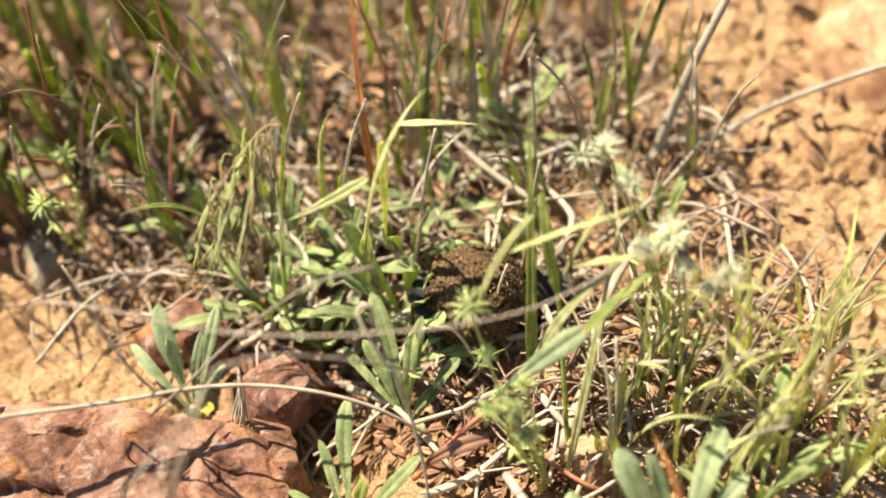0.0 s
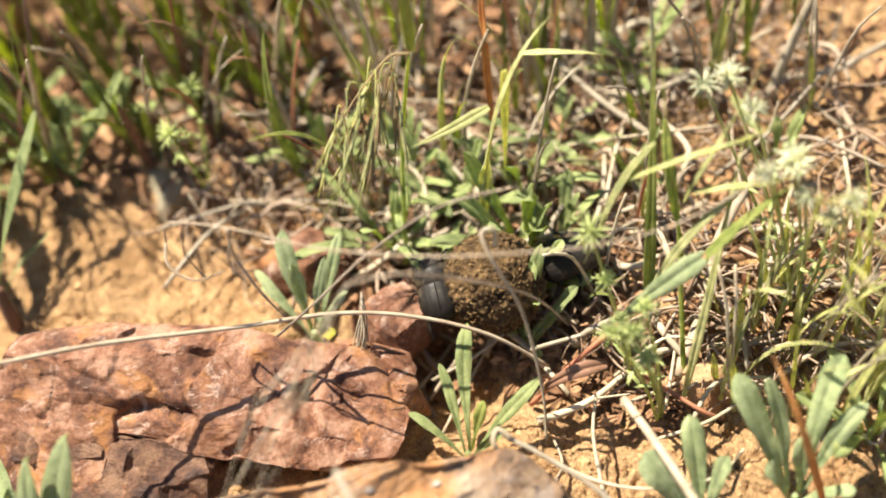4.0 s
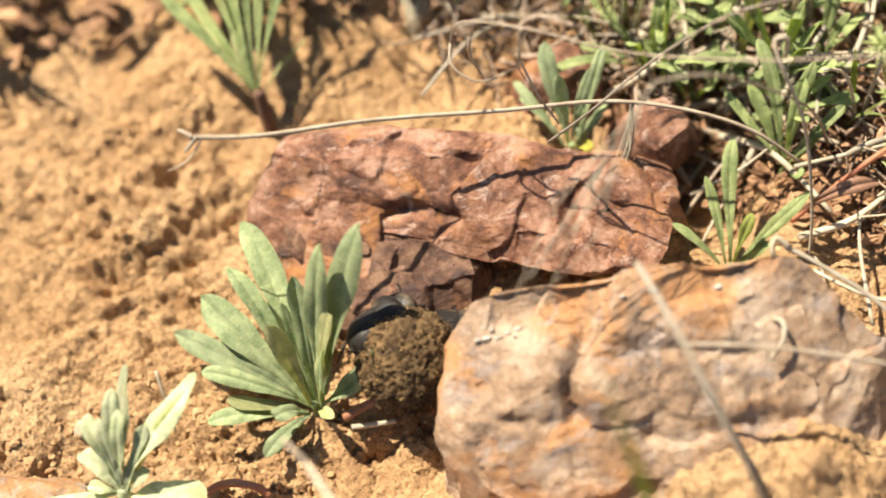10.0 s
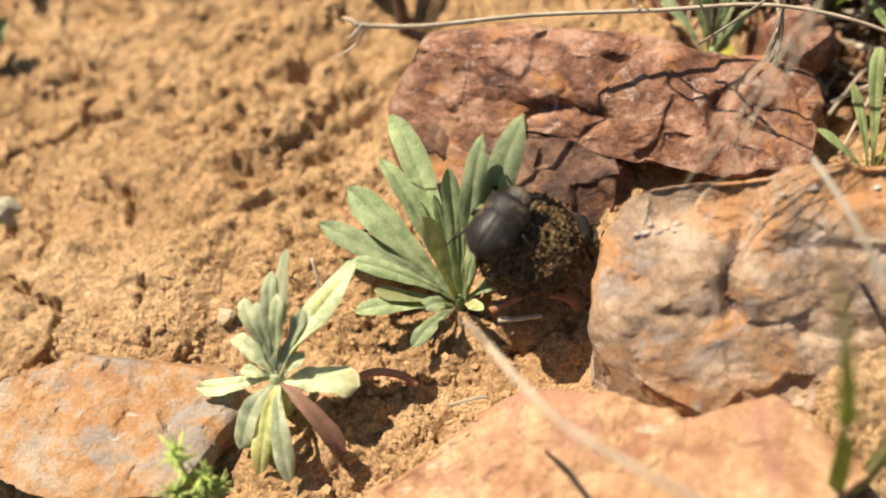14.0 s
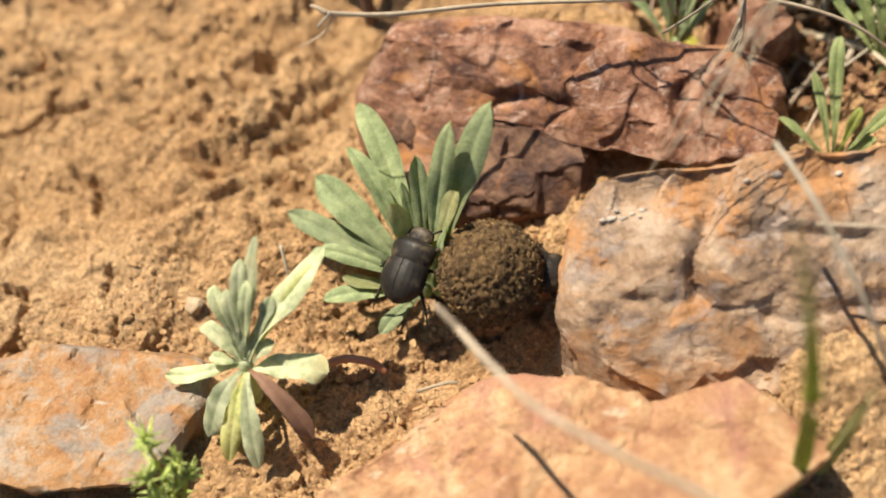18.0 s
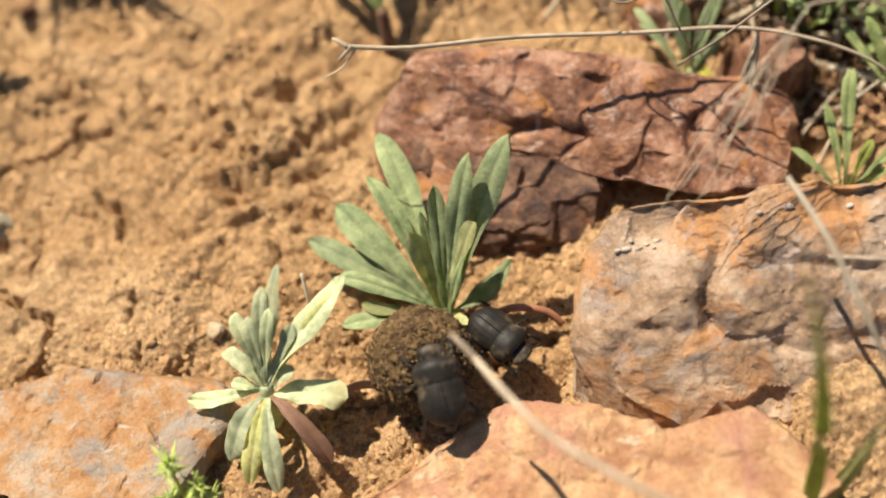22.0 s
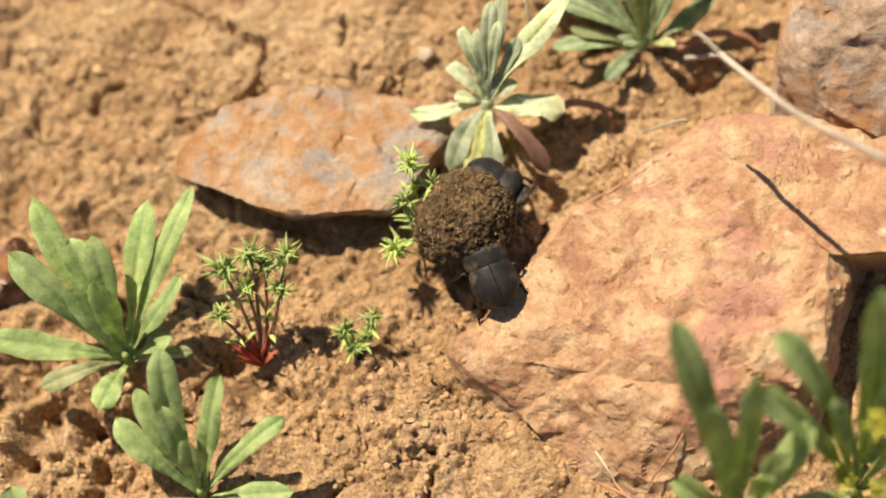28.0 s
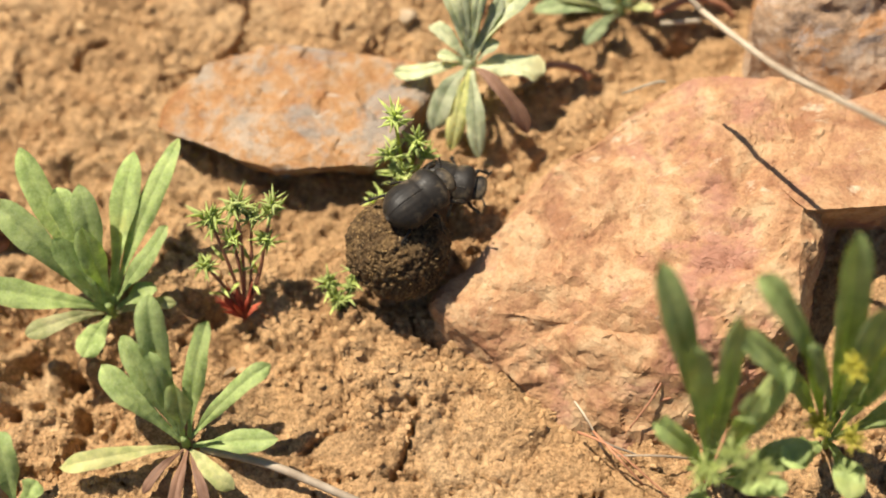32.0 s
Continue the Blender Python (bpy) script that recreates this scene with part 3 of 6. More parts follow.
part("slab", rock_mesh("slab", [
    (28, -46, -5), (54, -52, -5), (80, -44, -5), (74, -26, -5), (40, -28, -5), (25, -40, 18.6), (30.5, -51, 21.2), (52, -54.5, 20), (78, -45, 15), (66, -26, 14.6), (48, -26, 15.2)],
    ROCK_OCHRE, 14, plates=12, step=0.3, rough=0.8, cuts=6, chip=0.12, chip_size=5), broad_rock, "broken back end of the rock, its front face in shade")
rock("rock", "flat orange and grey rock half sunk in soil", [
    (-90, 10, -5), (-74, 22, -5), (-40, 17, -5), (-33, 3, -5), (-52, -9, -5), (-72, -5, -5),
    (-97, 9.5, 6), (-94, 15, 5.5), (-82, 22, 6), (-66, 22.5, 6.5), (-50, 18, 6), (-35, 12, 5.5), (-35, 3, 5), (-52, -13.5, 8), (-73, -8.5, 8.2), (-84.5, -1, 7.6)],
    ROCK_ORANGE, 21, "rocks", plates=7, step=0.6, rough=1.2, cuts=10, chip=0.2, chip_size=3.0)

def crust(ob, spots, seed):
    """Small pale flakes of crust on a rock: each lies on the rock's highest point at its place."""
    co = np.empty(len(ob.data.vertices) * 3, np.float32)
    ob.data.vertices.foreach_get("co", co)
    co = co.reshape(-1, 3) / MM
    rnd = random.Random(seed)
    for x, y, r in spots:
        d = np.hypot(co[:, 0] - x, co[:, 1] - y)
        z = co[d < 1.3, 2].max()
        rim = [Vector((x + r * rnd.uniform(0.5, 1.1) * math.cos(a), y + 0.55 * r * rnd.uniform(0.5, 1.1) * math.sin(a), z + 0.1)) for a in (k * 0.785 for k in range(8))]
        verts = [p * MM for p in rim] + [(p - UP * 1.2) * MM for p in rim] + [Vector((x, y, z + 0.25)) * MM]
        faces = [(k, (k + 1) % 8, 16) for k in range(8)] + [(k + 8, (k + 1) % 8 + 8, (k + 1) % 8, k) for k in range(8)]
        part("crust", mesh_of("crust", verts, faces, CRUST), ob, "pale crust flake")


def stone(corners, seed, mat_, label):
    rock("stone", label, corners, mat_, seed, "stones", plates=6, step=1.0, rough=0.6, fine=1.2, cuts=14)


stone([(70, 80, -3), (84, 88, -3), (98, 80, -3), (92, 68, -3), (72, 70, -3), (74, 78, 7), (88, 82, 9), (92, 72, 6), (76, 71, 5)], 31, ROCK_RED, "small rust red stone under a seedling")
stone([(88, 60, -3), (104, 64, -3), (112, 52, -3), (100, 44, -3), (90, 50, -3), (92, 58, 9), (104, 60, 10), (108, 52, 7), (96, 47, 6)], 37, ROCK_RED, "small angular rust brown stone")
stone([(52, 116, -4), (60, 119, -4), (64, 108, -4), (57, 100, -4), (53, 106, -4), (57, 115, 5), (61, 112, 5), (58, 104, 4)], 41, STONE_PALE, "small pale greenish white stone on soil")
stone([(-91, 68, -3), (-82, 71.5, -3), (-75, 67, -3), (-80, 62.5, -3), (-89, 63, -3), (-89, 67.5, 1.8), (-82, 69.8, 2.2), (-77, 66.5, 1.8), (-81, 64, 1.4), (-87, 64.5, 1.6)], 43, STONE_PALE, "small pale grey stone lying on soil")
stone([(148, 22, -4), (162, 24, -4), (166, 12, -4), (152, 8, -4), (151, 20, 7), (161, 19, 8), (156, 11, 6)], 47, ROCK_OCHRE, "small ochre stone among grass stems")
stone([(244, 100, -6), (272, 108, -6), (286, 84, -6), (262, 66, -6), (242, 78, -6), (250, 98, 10), (270, 100, 12), (274, 84, 9), (254, 76, 8)], 53, ROCK_OCHRE, "pinkish ochre stone at the edge of grass")
stone([(-148, 4, -3), (-133, 7, -3), (-130, -6, -3), (-144, -10, -3), (-145, 2, 6), (-134, 4, 7), (-133, -5, 5)], 59, ROCK_RED, "small rust brown stone beside a rosette")
stone([(-158, -50, -3), (-141, -50, -3), (-139, -66, -3), (-156, -74, -3), (-154, -52, 7), (-142, -52.5, 6.5), (-141, -66, 7)], 61, ROCK_ORANGE, "orange stone corner at the soil edge")

crust(tan_rock, ((51.5, 8.6, 1.3), (53.6, 8.0, 1.0), (49.6, 8.8, 0.9), (55.6, 8.6, 0.9), (57.4, 8.9, 1.1), (52.6, 9.8, 0.7), (56.6, 7.2, 0.6), (78, 7.5, 0.9), (84, 7, 1.2), (96, 5, 1.0)), 4)

for x, y, s, seed in ((-35.6, 26.2, 3.4, 1), (3, 0.5, 1.9, 2), (-50, 47, 1.6, 3), (-60, 31, 1.4, 4), (23, -12, 1.2, 5), (-96, 16, 1.7, 6), (-104, 27, 1.5, 7), (-70, 62, 1.6, 8), (-20, 82, 2.0, 9), (-118, -33, 2.0, 10), (-90, -52, 1.8, 11), (-16, 45, 1.4, 12), (128, 4, 2.2, 13), (118, -2, 1.8, 14), (30, 96, 2.2, 15), (44, 101, 2.5, 16), (-97.4, 95.3, 2.4, 17), (-92, 75, 2.6, 18), (-64, 30.3, 1.3, 19), (-89, 53, 1.6, 20), (-112, 30, 1.4, 21), (-77, -43, 1.3, 22), (-131, -47, 1.9, 23), (-92, -48, 2.4, 24), (-136, -46, 1.4, 25), (-51, 31, 1.6, 26), (-18, -39, 1.2, 27)):
    z = ground_z(x, y)
    pts = []
    r_ = random.Random(seed)
    for k in range(11):
        a = k * 2.4
        pts.append((x + s * math.cos(a) * r_.uniform(0.7, 1.1), y + s * math.sin(a) * r_.uniform(0.6, 0.9), z - 0.5 + s * r_.uniform(-0.2, 0.9)))
    rock("pebble", "small pale tan pebble lying on soil", pts, STONE_TAN, seed + 70, "pebbles on the soil", plates=2.5, step=0.2, rough=0.15, fine=0.7, cuts=6)

# ---- plants ----
# a leaf cut across: how far out, how far up
SECTION = ((-1, 0.5), (-0.68, 1.15), (-0.13, 0.75), (0, 0), (0.13, 0.75), (0.68, 1.15), (1, 0.5))


def ribbon(base, ctrl, tip, width, profile="lance", fold=0.22, thick=0.35, roll=0.0, rings=11, wave=0.0, seed=0, rise=0.0, curl=0.0):
    """A closed, slightly folded leaf along a bent midrib; millimetres in, metres out."""
    base, ctrl, tip = Vector(base), Vector(ctrl), Vector(tip)
    verts, faces = [], []
    rnd = random.Random(seed)
    phase = rnd.uniform(0, 6)
    for i in range(rings):
        s = i / (rings - 1)
        if rise:
            c1, c2 = base.lerp(tip, 0.22) + UP * rise * (tip - base).length, ctrl.lerp(tip, 0.35) + UP * curl * (tip - base).length
            p = base * (1 - s) ** 3 + c1 * 3 * s * (1 - s) ** 2 + c2 * 3 * s * s * (1 - s) + tip * s ** 3
            tan = ((c1 - base) * (1 - s) ** 2 + (c2 - c1) * 2 * s * (1 - s) + (tip - c2) * s * s).normalized()
        else:
            p = base * (1 - s) ** 2 + ctrl * 2 * s * (1 - s) + tip * s * s
            tan = ((ctrl - base) * (1 - s) + (tip - ctrl) * s).normalized()
        side = tan.cross(UP)
        if side.length < 0.15:
            side = tan.cross(Vector((0.3, 1, 0)))
        side.normalize()
        nor = side.cross(tan).normalized()
        r = roll * (0.4 + 0.6 * s)
        side, nor = side * math.cos(r) + nor * math.sin(r), nor * math.cos(r) - side * math.sin(r)
        if profile == "lance":
            w = (0.22 + 0.78 * min(1, s / 0.46) ** 1.1) * (1 - max(0, (s - 0.74) / 0.26) ** 2.2) ** 0.52 if s < 0.995 else 0.10
            w = max(w, 0.10)
        elif profile == "strap":
            w = 0.20 + 0.80 * math.sin(math.pi / 2 * s / 0.76) ** 2.1 if s < 0.76 else (1 - ((s - 0.76) / 0.242) ** 2.2) ** 0.55
            w = max(w, 0.08)
        elif profile == "blade":
            w = min(1.0, 0.5 + 2.2 * s) * (1 - s ** 2.2) + 0.03
        else:
            w = 0.35 + 0.65 * math.sin(math.pi * (0.08 + 0.9 * s)) ** 0.6
        w *= width * 0.5 * (1 + wave * math.sin(phase + 9 * s) + 0.5 * wave * math.sin(phase * 2 + 27 * s))
        t = thick * (0.5 + 0.5 * (1 - s))
        sway = 1.6 * wave * width * min(1, 3 * s)

        def ripple(u):
            return sway * u * u * math.sin(phase + 10 * s + (2.3 if u > 0 else 0))

        for u, h in SECTION:
            verts.append((p + side * w * u + nor * (w * fold * h + ripple(u))) * MM)
        for u, h in SECTION:
            verts.append((p + side * w * u + nor * (w * fold * h + ripple(u) - t * (1 - abs(u) * 0.85))) * MM)
    for i in range(rings - 1):
        a, b = 14 * i, 14 * i + 14
        for k in range(6):
            faces.append((a + k, a + k + 1, b + k + 1, b + k))
            faces.append((a + 7 + k, b + 7 + k, b + 8 + k, a + 8 + k))
    return verts, faces


def tube(points, r0, r1, sides=6, per=5):
    """A round stalk through a few places, tapering; millimetres in, metres out."""
    pts = [Vector(p) for p in points]
    path = []
    for i in range(len(pts) - 1):
        a, b = pts[max(0, i - 1)], pts[i]
        c, d = pts[i + 1], pts[min(len(pts) - 1, i + 2)]
        for k in range(per):
            t = k / per
            path.append(0.5 * (2 * b + (c - a) * t + (2 * a - 5 * b + 4 * c - d) * t * t + (3 * b - a - 3 * c + d) * t ** 3))
    path.append(pts[-1])
    verts, faces = [], []
    for i, p in enumerate(path):
        tan = (path[min(i + 1, len(path) - 1)] - path[max(i - 1, 0)]).normalized()
        u = tan.cross(Vector((0.31, 0.52, 0.8))).normalized()
        v = tan.cross(u)
        r = r0 + (r1 - r0) * i / (len(path) - 1)
        for k in range(sides):
            a = 2 * math.pi * k / sides
            verts.append((p + (u * math.cos(a) + v * math.sin(a)) * r) * MM)
    for i in range(len(path) - 1):
        for k in range(sides):
            n = (k + 1) % sides
            faces.append((i * sides + k, i * sides + n, (i + 1) * sides + n, (i + 1) * sides + k))
    faces.append(tuple(range(sides))[::-1])
    faces.append(tuple((len(path) - 1) * sides + k for k in range(sides)))
    return verts, faces


def join(pieces):
    verts, faces = [], []
    for v, f in pieces:
        n = len(verts)
        verts += v
        faces += [tuple(i + n for i in q) for q in f]
    return verts, faces


def root(name, x, y, label, category, group="", z=None):
    """The Empty at a plant's foot."""
    ob = new(name)
    ob.empty_display_size = 0.005
    z = ground_z(x, y) if z is None else z
    ob.location = (x * MM, y * MM, z * MM)
    return tagged(ob, label, category, group), Vector((x, y, z))


def leaves(ob, at, tips, material, wave=0.05, profile="strap", seed=0, curl=0.16, wide=1.0, lift=(0, 0, 0)):
    """tips: x, y, z of each tip, width, and how far the midrib arches up (millimetres)."""
    for k, (x, y, z, width, arch) in enumerate(tips):
        d = Vector((x, y, z)) - at - Vector(lift)
        steep = max(0.0, d.normalized().z - 0.3)
        rnd = random.Random(seed * 31 + k)
        sway = Vector((-d.y, d.x, 0)) * rnd.uniform(-0.14, 0.14)
        ctrl = d * 0.5 + UP * (arch + 0.05 * d.length) + sway
        start = Vector((d.x, d.y, 0)).normalized() * 1.3 + UP * (1.2 + 6.0 * steep * rnd.uniform(0.5, 1.1)) + Vector((rnd.uniform(-0.6, 0.6), rnd.uniform(-0.6, 0.6), 0))
        v, f = ribbon(start, ctrl, d, wide * width * rnd.uniform(0.86, 0.98), profile, rnd.uniform(0.10, 0.22), 0.6, rnd.uniform(-0.28, 0.28), 23, wave + 0.025, k + seed,
                      rnd.uniform(0.05, 0.16) + 0.2 * max(0.0, 0.35 - d.normalized().z) + 0.01 * arch, rnd.uniform(-0.02, curl) + 0.008 * arch)
        part("leaf", mesh_of("leaf", v, f, material), ob, m=Matrix.Translation(Vector(lift) * MM))


def rosette(x, y, tips, material, label, seed=0, group="rosette plants", wave=0.05, curl=0.16, wide=1.0):
    ob, at = root("rosette_plant", x, y, label, "plant", group)
    leaves(ob, at, tips, material, wave, seed=seed, curl=curl, wide=wide)
    v, f = tube([(0, 0, -3), (0, 0, 1.5), (0.2, 0.3, 5)], 1.3, 0.7)
    part("stem", mesh_of("stem", v, f, material), ob)
    return ob


def random_tips(x, y, n, length, width, rise, seed, lean=(0, 0)):
    rnd = random.Random(seed)
    tips, z0 = [], ground_z(x, y)
    for k in range(n):
        a = k * 2.399 + rnd.uniform(-0.3, 0.3)
        ln = length * rnd.uniform(0.65, 1.1)
        up = min(0.96, rise * rnd.uniform(0.5, 1.35))
        flat = math.sqrt(1 - up * up)
        tips.append((x + ln * (flat * math.cos(a) + lean[0]), y + ln * (flat * math.sin(a) + lean[1]), z0 + ln * up, width * rnd.uniform(0.75, 1.15), ln * rnd.uniform(0.02, 0.16)))
    return tips


# the grey-green rosette between the rocks
ob = rosette(13.3, 15.5, [
    (9.3, 52.1, 19, 7.8, 1), (4.9, 41.3, 21, 5.2, 1), (-3.4, 41.5, 12, 8, 2), (-11, 36.7, 9, 5.8, 3), (-6.3, 25.3, 11, 5, 3), (17.7, 33.4, 24, 4.8, 0),
    (25.9, 31.7, 36, 5.6, 0), (34.3, 32.4, 38, 7.4, 0), (29.3, 15, 19, 5.6, -8), (-8.1, 16.2, 6, 4.8, 2), (1.6, 6.7, 3, 4.4, 2), (20.1, 17.1, 21, 4, 1), (6.3, 11.1, 10, 5.4, 4), (13.8, 31, 19, 2.8, 0)],
    LEAF_GREY, "grey-green felted rosette plant growing between two rocks", 1, curl=0.14, wide=0.88)
leaves(ob, Vector((13.3, 15.5, ground_z(13.3, 15.5))), [(10.5, 25.4, 22, 4.8, 1), (23.5, 21.4, 27, 4.8, 0), (17.6, 8.5, 8, 2.6, 5), (-3.1, 19.5, 7, 3.6, 2)], GRASS_YELLOW, seed=73, curl=0.06)
# the pale felted plant, its crown lifted on a short stem
ob, foot = root("rosette_plant", -27.3, 3.0, "pale silvery felted plant with drying lower leaves", "plant", "rosette plants")
LIFT = Vector((-26.0, 4.2, 9.0)) - foot
v, f = tube([(0, 0, -3), LIFT * 0.5 + Vector((0.4, -0.6, 0)), LIFT, LIFT + Vector((0.4, 1, 2))], 1.6, 1.5)
part("stem", mesh_of("stem", v, f, LEAF_PALE), ob)
leaves(ob, foot, [
    (-16.1, 21.7, 30, 4.2, 1), (-20.5, 19.4, 27, 3.4, 1), (-4.1, 17.6, 26, 6.4, 2), (-32.3, 14, 14, 3.8, 4), (-42.3, 7.7, 9, 4.2, -5), (-10.5, -1.3, 9, 7.4, 3), (-36.8, -5.1, 2.5, 5.8, 3), (-28.5, -14.3, 2, 4.2, 3),
    (-27.5, 17.9, 22, 3.2, 2), (-24.9, 15.4, 24, 2.8, 1), (-23.9, 12.5, 20, 2.8, 0), (-20.2, 14.9, 26, 3, 1), (-16.8, 12.2, 22, 3.4, 1), (-32.3, 7.5, 12, 3, 4), (-27.3, 13.9, 20, 2.6, 2), (-18.8, 5.6, 15, 3.4, 2)], LEAF_PALE, wave=0.06, seed=81, curl=0.22, lift=LIFT)
leaves(ob, foot, [(-16.8, -11.6, 3, 4.6, 4)], BROWN_STEM, seed=74, curl=0.3, lift=LIFT)
leaves(ob, foot, [(-34.1, -11, 2, 4.4, 3), (-6.8, 15.2, 25, 3, 2)], GRASS_PALE, seed=75, curl=0.16, lift=LIFT)
# rosettes of the lower soil
ob = rosette(-114.0, -28.5, [
    (-122.4, 2.4, 23, 6, 1), (-129.8, -7.6, 21, 7, 2), (-137.4, -22.2, 15, 6.2, 3), (-116.8, -7.6, 21, 6.4, 1), (-112, -8.6, 22, 5.4, 1), (-100.1, -2.3, 19, 5.8, 1), (-90.3, -1.9, 19, 4.8, 0),
    (-96.4, -19.9, 17, 4.8, 1), (-112.4, -18.9, 23, 5.8, 0), (-119.7, -17.3, 18, 5.4, 2), (-102.4, -29.4, 7, 4.8, 2), (-119.7, -40.1, 7, 6, 5)],
    LEAF_LIGHT, "fresh green rosette with blunt strap leaves on soil", 3, curl=0.2, wide=1.05)
leaves(ob, Vector((-114.0, -28.5, ground_z(-114, -28.5))), [(-129.6, -33.9, 11, 5.2, 4), (-99.4, -31.7, 3, 3, 2)], GRASS_YELLOW, seed=76)
ob = rosette(-103.0, -61.5, [
    (-101, -37.5, 26, 6, 0), (-91.1, -45.1, 24, 5.2, 0), (-81.3, -54.5, 17, 4.4, 2), (-83.8, -66.8, 7, 5.2, 3), (-114.7, -45.6, 15, 5.6, 2), (-108.8, -42, 19, 5, 1), (-103.7, -47.7, 22, 4.6, 1), (-99.8, -55.5, 22, 5.8, 0)],
    LEAF_LIGHT, "small fresh green rosette with upright leaves", 4, curl=0.2, wide=1.05)
leaves(ob, Vector((-103.0, -61.5, ground_z(-103, -61.5))), [(-127.7, -61.4, 6, 5, 4), (-94.8, -74.1, 4, 4.6, 4)], GRASS_PALE, seed=77)
v, f = tube([(3, -2, 2), (16, -9, 4), (32, -21, 5), (40, -26, 2)], 1.0, 0.8)
part("stalk", mesh_of("stalk", v, f, STRAW_GREY), ob, "weathered brown flower stalk bent to the soil")
leaves(ob, Vector((-103.0, -61.5, ground_z(-103, -61.5))), [(-108, -75, 2, 4.0, 3), (-101, -77, 2, 3.6, 3), (-113, -70, 2, 3.6, 3)], BROWN_STEM, seed=78, curl=0.3, wide=0.7)
rosette(-138.5, -68.0, [(-137, -54, 15, 6.5, 2), (-132, -64, 9, 5, 3), (-146, -64, 9, 5, 3)], LEAF_LIGHT, "small green seedling beside the orange stone", 19)
# a small one on the far soil, with a dead leaf
ob = rosette(-81.0, 104.0, [
    (-80.2, 113.3, 14, 5.5, 1), (-72.7, 111.2, 16, 5.0, 1), (-87.9, 116.5, 9, 5.5, 2), (-71.5, 108, 12, 5.0, 2), (-89.1, 109.1, 4, 5.5, 2), (-78, 116, 15, 4.5, 1), (-84, 112, 13, 4.5, 1)],
    LEAF_GREY, "small grey-green rosette with a bleached dead leaf", 61)
leaves(ob, Vector((-81.0, 104.0, ground_z(-81, 104))), [(-83.3, 94.5, 0.6, 6.0, 3)], LEAF_PALE, seed=62)
# rosettes before the broad rock
crowned = rosette(-1.0, -95.0, [
    (-9.5, -66.5, 58, 6.5, 3), (-6.5, -80.5, 50, 6.0, 2), (2.0, -78.0, 53, 5.5, 2), (-14, -88, 34, 6, 4), (12, -85, 40, 6, 3), (8, -104, 22, 6, 6), (-12, -106, 18, 6, 6), (3, -90, 46, 5, 1), (16, -97, 20, 6, 4)],
    LEAF_LIGHT, "tall grey-green rosette with budding crown beside the broad rock", 5, wide=0.95)
budded = rosette(25.0, -93.0, [
    (24.2, -70.5, 60, 7.0, 2), (6.3, -72.8, 57, 7.0, 4), (2.5, -79, 48, 6.5, 6), (27, -82, 51, 6.0, 2), (14, -84, 44, 6.0, 3), (38, -80, 48, 6.5, 4), (42, -95, 26, 7.0, 6), (20, -108, 18, 6.0, 6), (33, -88, 50, 5.5, 1), (10, -98, 18, 6.0, 5)],
    LEAF_LIGHT, "tall fresh green rosette with yellow buds", 6, wide=1.0)
# seedlings round the red rock
ob = rosette(81.5, 57.5, [
    (81.9, 76.6, 16, 4.4, 1), (93.5, 71.2, 16, 3, 1), (89, 65.7, 17, 2.8, 1), (73.5, 74.2, 8, 2.6, 2), (73.6, 70.2, 7, 2, 2), (91.2, 61.5, 8, 2.6, 2), (84.1, 59, 6, 2.2, 2), (81.8, 66, 18, 3, 0)],
    LEAF_GREY, "small pale green seedling rooted behind the red rock", 7)
leaves(ob, Vector((81.5, 57.5, ground_z(81.5, 57.5))), [(86, 55.6, 3, 3.2, 2)], PETAL, seed=12)
ob = rosette(104.0, 19.0, [
    (112.7, 42.2, 12, 3.4, 1), (104.4, 35.9, 11, 2.4, 1), (95.3, 30, 6, 2.4, 3), (122.9, 25.1, 12, 3.2, 0), (113.1, 19.7, 5, 2.8, 2)],
    LEAF_FRESH, "small upright green seedling between rocks", 8)
leaves(ob, Vector((104.0, 19.0, ground_z(104, 19))), [(110.3, 24.1, 12, 2.4, 1)], GRASS, seed=13)
ob, at = root("rosette_plant", 17.0, 87.0, "upright narrow-leaved green plant with a yellowing leaf", "plant", "rosette plants")
leaves(ob, at, [
    (38, 121.2, 28, 2.8, 0), (27, 117.4, 26, 2.4, 0), (23.3, 131.9, 34, 2.6, 0), (17.7, 142.8, 36, 3.4, 1), (12.6, 140.4, 34, 3.2, 1), (16.9, 125.3, 32, 2.6, 0), (3.3, 130.4, 22, 3.4, 1), (1.2, 119.1, 18, 3, 1)], LEAF_FRESH, seed=9, curl=0.05, wide=1.1, lift=(0.5, 4, 9))
leaves(ob, at, [(30.8, 102.2, 8, 1.4, 0), (15.8, 104.9, 16, 2.4, 0), (7.8, 116.4, 16, 2.2, 0)], GRASS_YELLOW, seed=10, lift=(0.5, 4, 7))
v, f = tube([(0, 0, -3), (0.3, 1, 4), (0.5, 4, 11)], 1.9, 1.3)
part("stem", mesh_of("stem", v, f, BROWN_STEM), ob)


def seedling(x, y, n, ln, wd, rise, seed, mat_):
    label = "broad-leaved green seedling among grass" if mat_ is LEAF_FRESH else "grey-green strap-leaved rosette at the grass edge"
    rosette(x, y, random_tips(x, y, n + 1, ln, wd * 0.58, rise * 1.12, seed), mat_, label, seed, group="seedlings among the grass")


